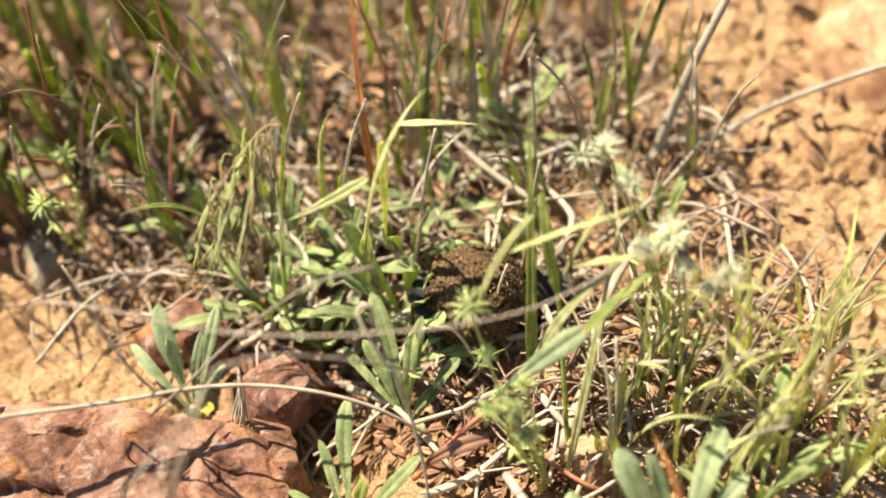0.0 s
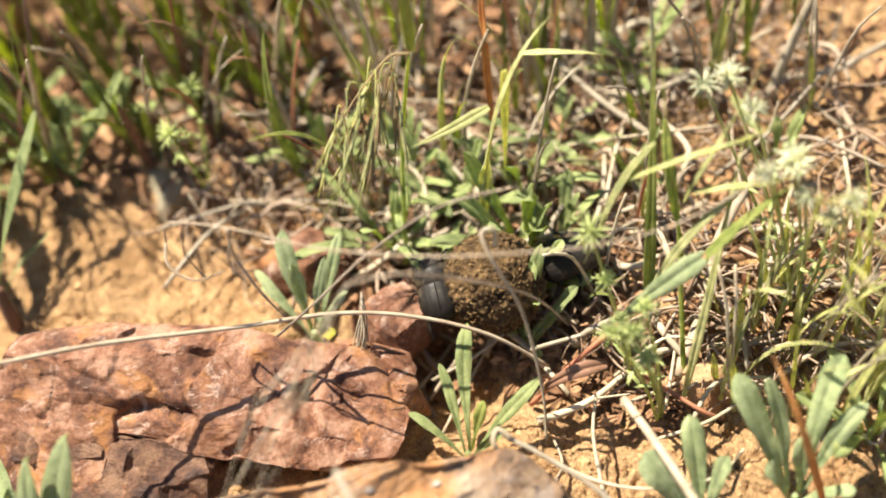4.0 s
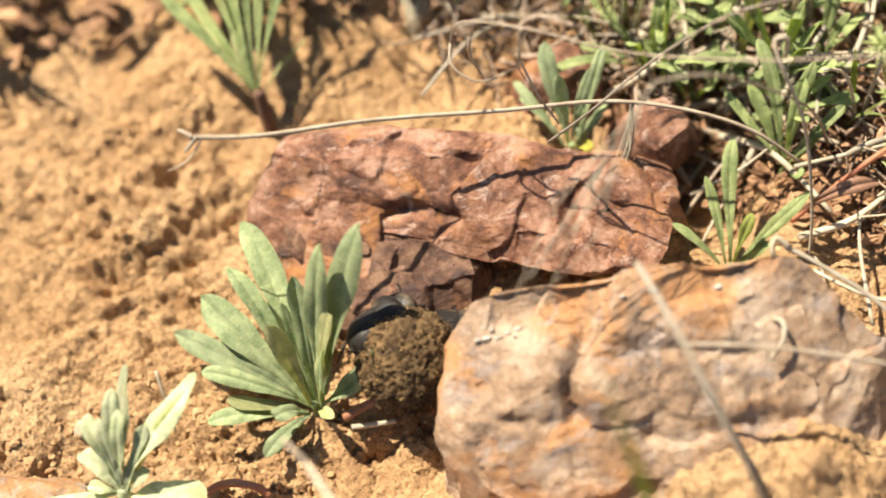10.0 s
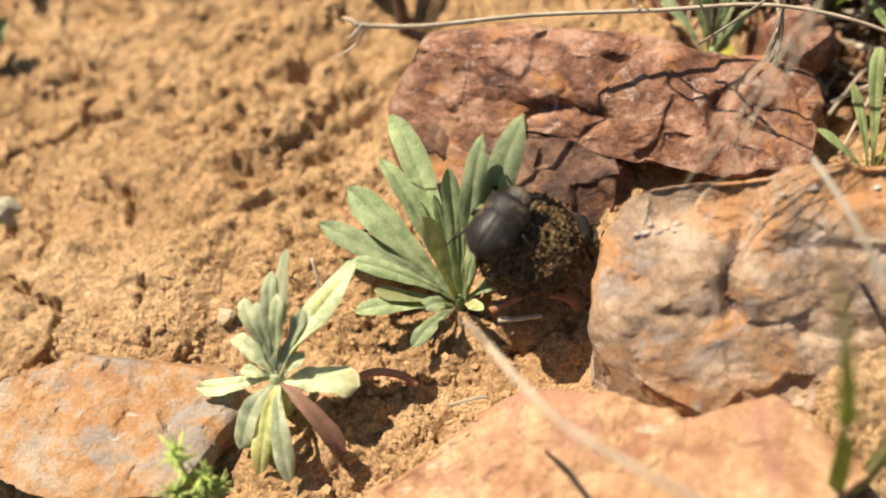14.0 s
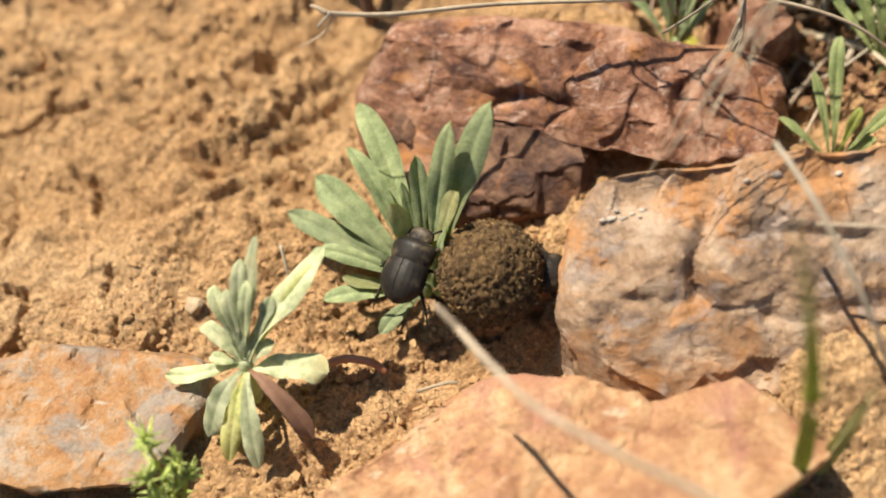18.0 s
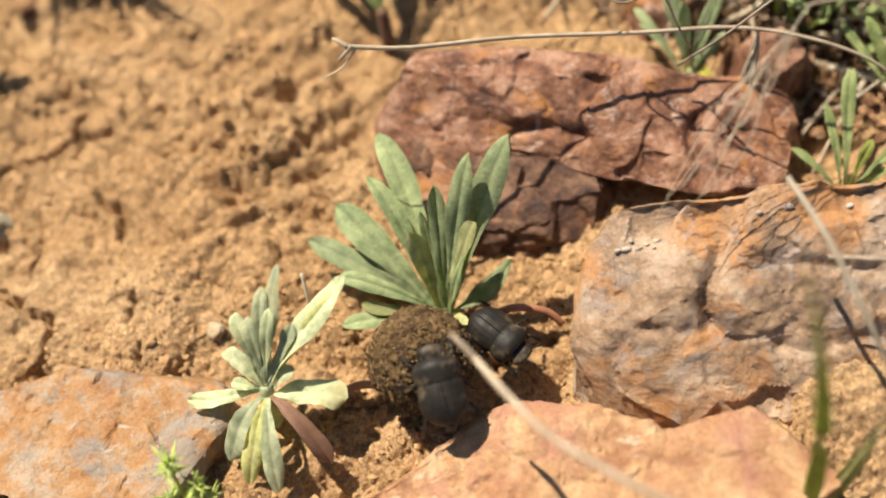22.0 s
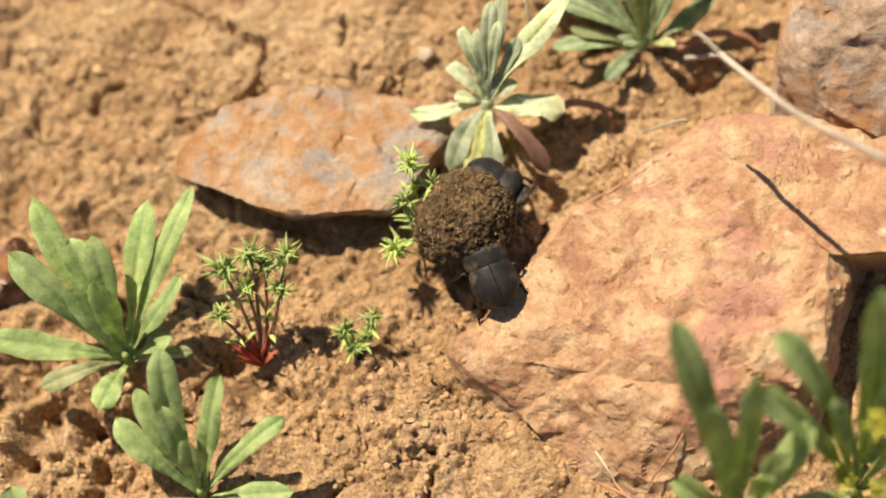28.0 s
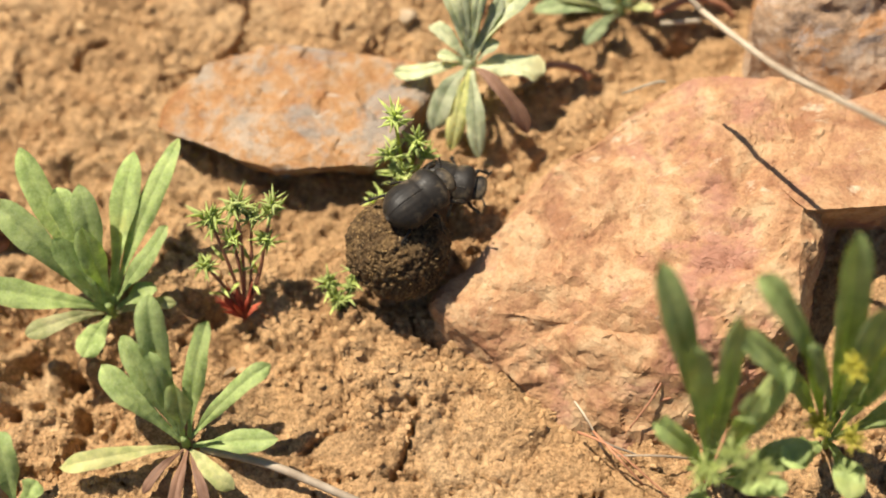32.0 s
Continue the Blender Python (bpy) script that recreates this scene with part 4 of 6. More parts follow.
rosette(123.0, 38.0, [
    (124.2, 60.2, 18, 3.4, 1), (119.6, 52.6, 14, 3, 1), (115.5, 55.4, 10, 2.2, 1), (129.1, 46.4, 20, 3.4, 1), (132, 48.4, 22, 3.4, 1), (136.9, 42, 12, 3.2, 1), (130.6, 40.2, 8, 3, 1), (125.3, 33.5, 4, 3, 2)],
    LEAF_FRESH, "narrow-leaved green seedling beside dry stalks", 21, group="seedlings among the grass")
rosette(131.0, 62.0, [
    (135.9, 47, 20, 4.4, 1), (110.9, 62.6, 14, 4, 1), (118.9, 68.4, 20, 4.2, 1), (137.5, 58.5, 20, 3.4, 1), (133.9, 53, 20, 4.2, 2), (123.6, 72.5, 28, 4, 1), (134.8, 61.9, 24, 3.6, 1)],
    LEAF_FRESH, "green seedling with oval leaves among grass", 22, group="seedlings among the grass")
seedling(122, 76, 8, 24, 5.5, 0.7, 23, LEAF_FRESH)
seedling(112, 66, 5, 22, 6.0, 0.8, 22, LEAF_FRESH)
seedling(128, 52, 5, 20, 5.5, 0.8, 47, LEAF_FRESH)
seedling(136, 76, 8, 24, 5.5, 0.8, 48, LEAF_FRESH)
seedling(104, 74, 9, 24, 5.0, 0.7, 24, LEAF_FRESH)
seedling(138, 60, 9, 20, 4.5, 0.7, 25, LEAF_FRESH)
seedling(112, 88, 10, 24, 5.0, 0.75, 27, LEAF_FRESH)
seedling(96, 100, 9, 22, 4.5, 0.7, 28, LEAF_FRESH)
rosette(38.0, 120.0, [
    (27.4, 137.1, 22, 4, 1), (26.8, 133.3, 14, 3, 1), (44.3, 126.7, 24, 3, 1), (49.6, 124.4, 18, 3, 1), (58.4, 126.4, 26, 3.4, 1), (38.3, 126.2, 16, 3, 1), (42.7, 122, 8, 3, 2)],
    LEAF_FRESH, "broad-leaved green seedling at the soil edge", 29, group="seedlings among the grass")
seedling(26, 140, 10, 25, 5.0, 0.7, 30, LEAF_FRESH)
seedling(50, 132, 10, 25, 5.0, 0.75, 31, LEAF_FRESH)
seedling(14, 132, 9, 24, 5.0, 0.7, 32, LEAF_FRESH)
seedling(146, 84, 9, 20, 4.2, 0.7, 33, LEAF_FRESH)
seedling(160, 70, 9, 18, 4.0, 0.7, 34, LEAF_FRESH)
seedling(172, 96, 9, 20, 4.0, 0.7, 35, LEAF_FRESH)
seedling(190, 60, 8, 18, 4.0, 0.7, 36, LEAF_FRESH)
seedling(180, -6, 9, 28, 5.5, 0.7, 40, LEAF_FRESH)
seedling(70, 132, 9, 24, 4.5, 0.7, 43, LEAF_FRESH)
seedling(-142, 104, 8, 22, 5, 0.6, 45, LEAF_GREY)

rosette(160.5, -13.2, [
    (155.9, 6.4, 24, 5.6, 1), (160.2, 2.5, 26, 4, 1), (163.7, -7.7, 18, 4, 1), (175.5, 1.9, 26, 5.4, 1), (156.4, -7.7, 12, 4, 2), (177, -6.2, 20, 3.8, 2), (170, -18, 10, 3.4, 3)],
    LEAF_GREY, "grey-green strap-leaved rosette at the foot of grass", 71)
rosette(142.4, -12.4, [
    (135.3, 1.6, 14, 6.8, 2), (145.3, 3.3, 20, 5, 1), (149.4, -5.3, 16, 3.6, 1), (152.3, -14.2, 8, 4, 2), (134, -14, 6, 3.4, 3)],
    LEAF_GREY, "grey-green strap-leaved rosette beside the tan rock", 72)

# ---- grass ----


def grass_tuft(x, y, n, height, spread, seed, materials=(GRASS, GRASS, GRASS_YELLOW), width=2.4, lean=(0, 0), label="tuft of thin green and yellowing grass", seedy=0):
    ob, at = root("grass_tuft", x, y, label, "grass", "grass tufts")
    rnd = random.Random(seed)
    for k in range(n):
        a, ln = rnd.uniform(0, 6.283), height * rnd.uniform(0.5, 1.15)
        fx, fy = rnd.uniform(-4, 4), rnd.uniform(-4, 4)
        out = spread * rnd.uniform(0.1, 1.0) * ln
        tip = Vector((fx + out * math.cos(a) + lean[0] * ln, fy + out * math.sin(a) + lean[1] * ln, ln * rnd.uniform(0.75, 1.0)))
        ctrl = Vector((fx + tip.x * 0.25, fy + tip.y * 0.25, ln * rnd.uniform(0.55, 0.8)))
        v, f = ribbon((fx, fy, -1), ctrl, tip, width * rnd.uniform(0.5, 1.2), "blade", 0.25, 0.22, rnd.uniform(-0.8, 0.8), 9, 0, k)
        part("blade", mesh_of("blade", v, f, materials[rnd.randrange(len(materials))]), ob)
    for k in range(seedy):
        a = rnd.uniform(0, 6.283)
        tip = Vector((12 * math.cos(a) + lean[0] * height, 12 * math.sin(a) + lean[1] * height, height * rnd.uniform(0.8, 1.1)))
        v, f = tube([(0, 0, -1), tip * 0.5 + Vector((1, 1, 6)), tip], 0.45, 0.3, 5, 4)
        part("stalk", mesh_of("stalk", v, f, RED_STEM if (k + seed) % 5 == 0 else STRAW), ob)
    return ob


rg = random.Random(77)
# the sward behind: a belt beyond the soil, thick to the left and thin to the right
spots = []
for row in range(9):
    for col in range(9):
        x, y = 10 + col * 27 + rg.uniform(-9, 9) + row * 3, 112 + row * 11 + rg.uniform(-5, 5) - col * 3.5
        if x > 205:
            continue
        if x < 120 and y < 124:
            y += 14
        spots.append((x, y))
for k, (x, y) in enumerate(spots):
    grass_tuft(x, y, (7 if x < 90 else 5) + k % 3, rg.uniform(40, 62), 0.42, 200 + k, (GRASS_DARK, GRASS_DARK, GRASS, GRASS, BROWN_STEM) if x < 105 else (GRASS, GRASS_YELLOW, GRASS_DARK, STRAW, STRAW), 2.4 if x < 105 else 1.7, seedy=k % 3)
# a clump at the far soil
for k, (x, y, n, h) in enumerate(((-50, 134, 8, 46), (-60, 142, 8, 48), (-40, 150, 7, 44), (-20, 158, 7, 44))):
    grass_tuft(x, y, n, h, 0.5, 380 + k, (GRASS_DARK, GRASS, GRASS_DARK, BROWN_STEM), 2.6, seedy=1)
# thinner tufts round the middle
for k, (x, y, n, h) in enumerate(((100, 84, 8, 46), (112, 98, 9, 52), (124, 90, 8, 50), (136, 72, 7, 44), (150, 100, 8, 46), (156, 58, 7, 40), (168, 78, 7, 40), (184, 84, 7, 44), (204, 70, 6, 38), (88, 104, 8, 44), (72, 118, 8, 44), (142, 44, 6, 34), (214, 96, 7, 44))):
    grass_tuft(x, y, n - 3, h * 0.9, 0.5, 300 + k, (GRASS, GRASS_YELLOW, GRASS_DARK, STRAW, STRAW), 1.5, seedy=2)
# the yellow-green bunch on the right
for k, (x, y, n, h) in enumerate(((166, 26, 9, 40), (176, 14, 10, 44), (188, 20, 10, 46), (184, 2, 10, 44), (200, 8, 10, 46), (196, -8, 9, 42), (172, 2, 9, 38), (210, 22, 9, 44), (158, 12, 8, 34), (206, -4, 8, 42), (178, 30, 8, 40), (222, 12, 8, 44))):
    grass_tuft(x, y, n - 3, h, 0.5, 330 + k, (GRASS_PALE, GRASS_YELLOW, GRASS_PALE, GRASS_PALE), 1.9, lean=(0.12, 0.05), label="yellow-green grass bunch with awned ears", seedy=2)


def lone_blade(points, width, material, label, roll=0.0):
    """One long grass leaf that stands out: foot, bend and tip."""
    x, y, z = points[0]
    ob = new("grass_shoot")
    ob.empty_display_size = 0.005
    ob.location = (x * MM, y * MM, z * MM)
    tagged(ob, label, "grass", "single grass blades")
    p = [Vector(q) - Vector(points[0]) for q in points]
    v, f = ribbon(p[0], p[1], p[2], width, "blade", 0.3, 0.3, roll, 14)
    part("blade", mesh_of("blade", v, f, material), ob)
    return ob


lone_blade(((70, -47, 0), (69, -48, 60), (64, -32, 92)), 3.6, GRASS, "single green grass blade before the tan rock", 1.2)
lone_blade(((75, -45, 0), (78, -46, 30), (80, -44, 44)), 3.2, GRASS_YELLOW, "short yellow grass blade before the tan rock", 1.2)
lone_blade(((150, 36, 0), (152, 38, 36), (160, 58, 66)), 2.6, GRASS, "upright green grass blade with a bent tip", 0.4)
lone_blade(((133, 84, 20), (134, 84, 60), (140, 98, 82)), 1.9, ORANGE_BLADE, "red autumn-coloured grass blade", 0.8)
lone_blade(((150, 16, 0), (156, 20, 30), (172, 42, 46)), 2.0, GRASS_YELLOW, "thin yellow grass blade leaning outwards", 0.3)
lone_blade(((148, 30, 20), (158, 34, 42), (182, 34, 46)), 2.4, GRASS_YELLOW, "pale ripe grass spike lying outwards", 0.3)
lone_blade(((100, 90, 10), (96, 88, 36), (82, 80, 44)), 2.2, GRASS, "green grass blade arching over soil", 0.3)
lone_blade(((90, 96, 4), (86, 98, 30), (92, 108, 44)), 3.0, GRASS, "short green grass blade in the sward", 0.3)

lone_blade(((116.8, 70.3, 66), (117, 70, 80), (119.7, 72.3, 92)), 3.4, GRASS, "upright green blade over a drooping ear", 1.0)
lone_blade(((124.5, 69.2, 0), (126.5, 62, 60), (145.4, 74.8, 58)), 3.0, GRASS_YELLOW, "bent yellow-green grass blade", 0.7)
lone_blade(((134, 70.5, 52), (133.3, 69.7, 40), (131.1, 70.7, 16)), 2.4, GRASS_PALE, "pale grass leaf hanging straight down", 0.9)
lone_blade(((129.1, 66.9, 47), (122.6, 65.2, 46.5), (112.1, 66.4, 43)), 2.4, GRASS_PALE, "short pale grass leaf", 0.6)
lone_blade(((139, 76.6, 48), (146.5, 72.4, 50), (154.9, 71.3, 46)), 1.9, GRASS_YELLOW, "short pale grass leaf", 0.3)
lone_blade(((156.8, 25.4, 35.5), (165.1, 27, 43), (178.2, 30.1, 44)), 2.8, GRASS, "dark green pointed grass blade", 0.5)
lone_blade(((157.7, 25.8, 36), (149.8, 24.3, 35), (139.3, 25.9, 23)), 4.4, LEAF_GREY, "broad pale green blade folded downwards", 0.5)
lone_blade(((165.1, -18.9, 0), (161.1, -9, 34), (160.7, 2.9, 34)), 1.7, ORANGE_BLADE, "orange drying grass blade", 0.5)
lone_blade(((135.6, 21.9, 14), (127, 22.4, 17), (120.7, 24.7, 5)), 3.2, BROWN_STEM, "curled brown dead leaf", 0.8)


def awned_grass():
    """One stalk with a slender ear of pale spikelets."""
    ob, at = root("awned_grass", 151, 18.3, "slender green stalk with pale awned spikelets", "grass", "single grass blades")
    v, f = tube([Vector(p) - at for p in ((151, 18.3, 0), (154.7, 29.9, 18), (157, 38, 34), (158.5, 47.9, 50))], 0.55, 0.35)
    part("stalk", mesh_of("stalk", v, f, GRASS), ob)
    for a, b, c, w, m in (((156.6, 37.4, 33), (155.7, 39.5, 46), (157.7, 46.6, 53), 2.2, GRASS), ((148.9, 42.3, 44), (158.8, 39.3, 50), (171.2, 37.2, 52), 1.5, GRASS_PALE),
                          ((159.5, 36.1, 42), (165.5, 33.3, 45), (172.7, 31.1, 44), 1.7, GRASS_PALE), ((158.6, 38.7, 36), (162, 38.3, 46), (170.3, 42.9, 52), 1.2, GRASS_YELLOW),
                          ((155.4, 45.8, 48), (146.9, 43, 46), (140.7, 37.4, 38), 1.4, GRASS_YELLOW)):
        a, b, c = (Vector(q) - at for q in (a, b, c))
        husk = ribbon(a, b, c, w, "husk", 0.5, 0.4, 0.4, 10)
        awns = [tube([b.lerp(c, 0.6), c + (c - b) * u + Vector((0, 0, 6 * u - 1))], 0.12, 0.05, 3, 2) for u in (0.3, 0.55, 0.8)]
        v, f = join([husk] + awns)
        part("spikelet", mesh_of("spikelet", v, f, m), ob)


awned_grass()

# ---- drooping brome ears ----


def brome(x, y, top, drops, label, seed):
    ob, at = root("brome_grass", x, y, label, "grass", "brome grass")
    top = Vector(top) - at
    v, f = tube([(0, 0, -2), top * 0.5 + Vector((2, 1, 4)), top], 0.6, 0.4)
    part("stalk", mesh_of("stalk", v, f, GRASS_YELLOW), ob)
    rnd = random.Random(seed)
    for k, (dx, dy, dz) in enumerate(drops):
        end = Vector((dx, dy, dz)) - at
        start = top * rnd.uniform(0.86, 0.99)
        mid = start.lerp(end, 0.35) + Vector((0, 0, 5))
        a, b = tube([start, mid, start.lerp(end, 0.6)], 0.18, 0.15, 4, 3)
        husk = ribbon(start.lerp(end, 0.55), start.lerp(end, 0.75) + Vector((0, 0, 1)), end, 0.85, "husk", 0.5, 0.5, rnd.uniform(-1, 1), 8)
        awns = [tube([start.lerp(end, 0.7 + 0.08 * j), end + (end - start) * 0.3 + Vector((rnd.uniform(-2.5, 2.5), rnd.uniform(-2.5, 2.5), rnd.uniform(-2, 2)))], 0.11, 0.05, 3, 2) for j in range(4)]
        v, f = join([(a, b), husk] + awns)
        part("spikelet", mesh_of("spikelet", v, f, SEED_PURPLE if k % 4 == 0 else GRASS_PALE), ob)




def drooping_brome(stalk, arc, ends, n, label, seed):
    """A stalk whose panicle bends over; slender awned spikelets hang from it in a row."""
    at = Vector(stalk[0])
    ob = new("brome_grass")
    ob.empty_display_size = 0.005
    ob.location = at * MM
    tagged(ob, label, "grass", "brome grass")
    v, f = tube([Vector(p) - at for p in stalk], 0.6, 0.35)
    part("stalk", mesh_of("stalk", v, f, GRASS), ob)
    a0, a1, e0, e1 = (Vector(p) - at for p in (*arc, *ends))
    v, f = tube([Vector(stalk[-1]) - at, a0 + Vector((0, 0, 1.5)), a0.lerp(a1, 0.55) + Vector((0, 0, 1.5)), a1], 0.35, 0.2, 5, 5)
    part("stalk", mesh_of("stalk", v, f, SEED_PURPLE), ob)
    rnd = random.Random(seed)
    for k in range(n):
        u = k / (n - 1)
        start = a0.lerp(a1, u ** 1.5) + Vector((rnd.uniform(-3, 3), rnd.uniform(-3, 3), rnd.uniform(-1.5, 2.5)))
        end = e0.lerp(e1, min(1, max(0, u + rnd.uniform(-0.12, 0.12))))
        end = start.lerp(end, rnd.uniform(0.5, 1.0)) + Vector((rnd.uniform(-6, 5), rnd.uniform(-3, 3), rnd.uniform(-3, 4)))
        neck = start.lerp(end, rnd.uniform(0.28, 0.4))
        stem = tube([start, start.lerp(neck, 0.4) + Vector((rnd.uniform(-1, 1), 1, 2.2)), neck], 0.16, 0.2, 4, 4)
        husks = [ribbon(neck.lerp(end, 0.14 * j), neck.lerp(end, 0.35 + 0.1 * j) + Vector((rnd.uniform(-0.5, 0.5), 0, 0.5)), neck.lerp(end, 0.62 + 0.13 * j) + Vector((rnd.uniform(-0.7, 0.7), 0, 0)), 0.62, "husk", 0.5, 0.3, rnd.uniform(-1, 1), 7) for j in range(3)]
        awns = [tube([neck.lerp(end, 0.5 + 0.1 * j), end + (end - start) * rnd.uniform(0.15, 0.35) + Vector((rnd.uniform(-1.8, 1.8), rnd.uniform(-1, 1), 0))], 0.12, 0.06, 3, 2) for j in range(4)]
        v, f = join([stem] + husks + awns)
        part("spikelet", mesh_of("spikelet", v, f, (GRASS_YELLOW, SEED_PURPLE, GRASS_PALE, GRASS_YELLOW, SEED_PURPLE)[k % 5]), ob)


drooping_brome(((105.5, 67.1, 2), (111.9, 79.6, 26), (117.9, 81.9, 52)), ((114, 83.2, 50), (102, 77, 46)), ((107, 67, 34), (95.9, 68.9, 32)), 24, "drooping purplish brome ears over a green stalk", 5)
brome(172, 22, (176, 20, 54), [(186, 12, 40), (190, 16, 44), (182, 6, 38), (192, 8, 36), (188, 24, 44), (178, 4, 36)], "yellow brome ears in the grass bunch", 6)
brome(196, 12, (198, 8, 56), [(208, 0, 42), (204, -6, 38), (212, 8, 44), (196, -8, 40), (190, -4, 40), (215, -2, 40)], "yellow brome ears in the grass bunch", 7)

# ---- spiky-headed herbs ----


def spiky_head(centre, radius, seed, n=30, soft=0.0):
    """A tuft of pointed leaflets; soft ones are shorter, broader and less even."""
    rnd = random.Random(seed)
    pieces = []
    c = Vector(centre)
    for k in range(n):
        z = 1 - 1.55 * (k + 0.5) / n
        a = k * 2.399
        r = math.sqrt(max(0, 1 - z * z))
        loose = 0.2 + 0.3 * soft
        d = Vector((r * math.cos(a), r * math.sin(a), z + 0.4 * soft))
        d = (d + Vector((rnd.uniform(-loose, loose), rnd.uniform(-loose, loose), rnd.uniform(-loose, loose)))).normalized()
        ln = radius * rnd.uniform(0.75 - 0.3 * soft, 1.2)
        foot = c + Vector((rnd.uniform(-1, 1), rnd.uniform(-1, 1), rnd.uniform(-1.6, 0.6))) * radius * 0.55 * soft
        pieces.append(tube([foot + d * radius * 0.1, foot + d * ln * 0.6 + Vector((0, 0, 0.25)), foot + d * ln], radius * (0.115 + 0.02 * soft), 0.05, 4, 2))
    return join(pieces)


def spiky_herb(x, y, heads, label, material=SPIKE, stem=GRASS, seed=0, leafy=4, soft=0.0, basal=0):
    ob, at = root("spiky_herb", x, y, label, "plant", "spiky herbs")
    for k, (hx, hy, hz, r) in enumerate(heads):
        h = Vector((hx, hy, hz)) - at
        v, f = tube([(0.6 * math.cos(k * 2), 0.6 * math.sin(k * 2), -1), h * 0.5 + Vector((0.8, -0.6, 1)), h], 0.42, 0.34, 5, 4)
        part("stem", mesh_of("stem", v, f, stem), ob)
        v, f = spiky_head(h, r * (0.86 + 0.2 * soft), seed + k, 30 + int(8 * soft), soft)
        part("flower_head", mesh_of("flower_head", v, f, material), ob)
        for j in range(leafy):
            p = h * (0.45 + 0.14 * j)
            a = j * 2.1 + k
            d = Vector((math.cos(a), math.sin(a), 0.45)) * (3.6 + j * 0.3)
            v, f = ribbon(p, p + d * 0.5 + Vector((0, 0, 0.8)), p + d, 0.9, "blade", 0.3, 0.2, 0, 6)
            part("leaflet", mesh_of("leaflet", v, f, SPIKE if not soft else material), ob)
    rnd = random.Random(seed + 5)
    for k in range(basal):
        d = Vector((rnd.uniform(-5, 5), rnd.uniform(-2, 6), rnd.uniform(4, 11)))
        v, f = ribbon((0, 0, 0), d * 0.4 + Vector((0, 0, 2)), d, 1.3, "blade", 0.3, 0.2, rnd.uniform(-1, 1), 6)
        part("leaflet", mesh_of("leaflet", v, f, RED_LEAF), ob, "red basal leaflet")


spiky_herb(141, 24, [(138.3, 35.8, 41, 4.8), (139, 30, 32, 3.0), (139.5, 24, 26, 3.0)], "spiky-headed herb with yellow-green star heads", stem=GRASS_YELLOW, seed=10, leafy=1)
spiky_herb(144, 14, [(139.1, 16.7, 33, 4.3), (141, 14, 27, 3.8), (135, 17, 36, 3.4), (142.5, 19, 37, 3.2)], "spiky-headed herb with dense yellow-green heads", stem=GRASS_YELLOW, seed=20, leafy=2)
spiky_herb(178, 24, [(176.7, 30.4, 50, 5.0), (171, 31, 49, 3.6), (174, 43, 52, 3.8), (168, 52, 52, 4.0), (173, 52, 52, 4.2), (177, 26, 45, 3.4), (184, 21, 46, 3.8), (182, 24, 38, 3.0)], "bleached spiky-headed herb with white-tipped heads", SPIKE_DRY, GRASS_YELLOW, 30, 2)
spiky_herb(67, 104, [(64.8, 106.1, 23, 4.6), (72.3, 118, 22, 4.2)], "bright green spiky herb at the edge of bare soil", seed=40)
spiky_herb(-47.5, -16, [(-45.5, -10, 22, 4.0), (-48, -15, 15, 3.8), (-42, -14, 17, 3.6), (-47, -18, 12, 3.4), (-52.6, -22.5, 10, 4.2), (-44, -22, 9, 3.4), (-40.5, -15.5, 13, 3.2)], "bright green spiky herb beside the orange rock", HERB, seed=50, leafy=5, soft=0.4)
spiky_herb(-86.5, -36, [(-87.5, -21, 18, 4.4), (-81.5, -20, 20, 4.2), (-74.5, -22, 19, 4.2), (-91, -28, 12, 3.4), (-84, -25, 15, 3.2), (-77.5, -27, 14, 3.4), (-79, -22, 17, 3)], "small spiky herb with red stems", HERB, RED_STEM, 60, 2, 0.55, 26)
spiky_herb(-66, -40, [(-67, -36, 6, 3.0), (-60.5, -35.5, 7, 3.0), (-66, -39.5, 4, 2.6), (-62.5, -38, 5, 2.4)], "tiny green spiky seedling in soil", HERB, seed=70, leafy=3, soft=0.5)
for x, y, z in ((22.5, -88, 38), (17, -93.5, 24), (22, -98, 25), (31, -86, 36)):
    v, f = spiky_head((x - 25, y + 93, z - ground_z(25, -93)), 3.0, 3, 36, 0.5)
    part("flower_bud", mesh_of("flower_bud", v, f, PETAL), budded, "yellow flower bud")
for x, y, z in ((-6.9, -98.2, 30), (2, -100.4, 30), (-2, -97, 33)):
    v, f = spiky_head((x + 1, y + 95, z - ground_z(-1, -95)), 3.6, 5, 44, 0.6)
    part("flower_bud", mesh_of("flower_bud", v, f, HERB), crowned, "yellow-green leafy bud")

# ---- straws, twigs and litter ----


def straw(name, points, r0, r1, material, label, extra=()):
    x, y, z = points[0]
    ob = new(name)
    ob.empty_display_size = 0.005
    ob.location = (x * MM, y * MM, z * MM)
    tagged(ob, label, "twig" if name == "twig" else "straw", "dry straws and twigs")
    o = Vector(points[0])
    v, f = tube([Vector(p) - o for p in points], r0, r1)
    part("stalk", mesh_of("stalk", v, f, material), ob)
    for pts, a, b in extra:
        v, f = tube([Vector(p) - o for p in pts], a, b, 5, 4)
        part("shred", mesh_of("shred", v, f, material), ob)
    return ob


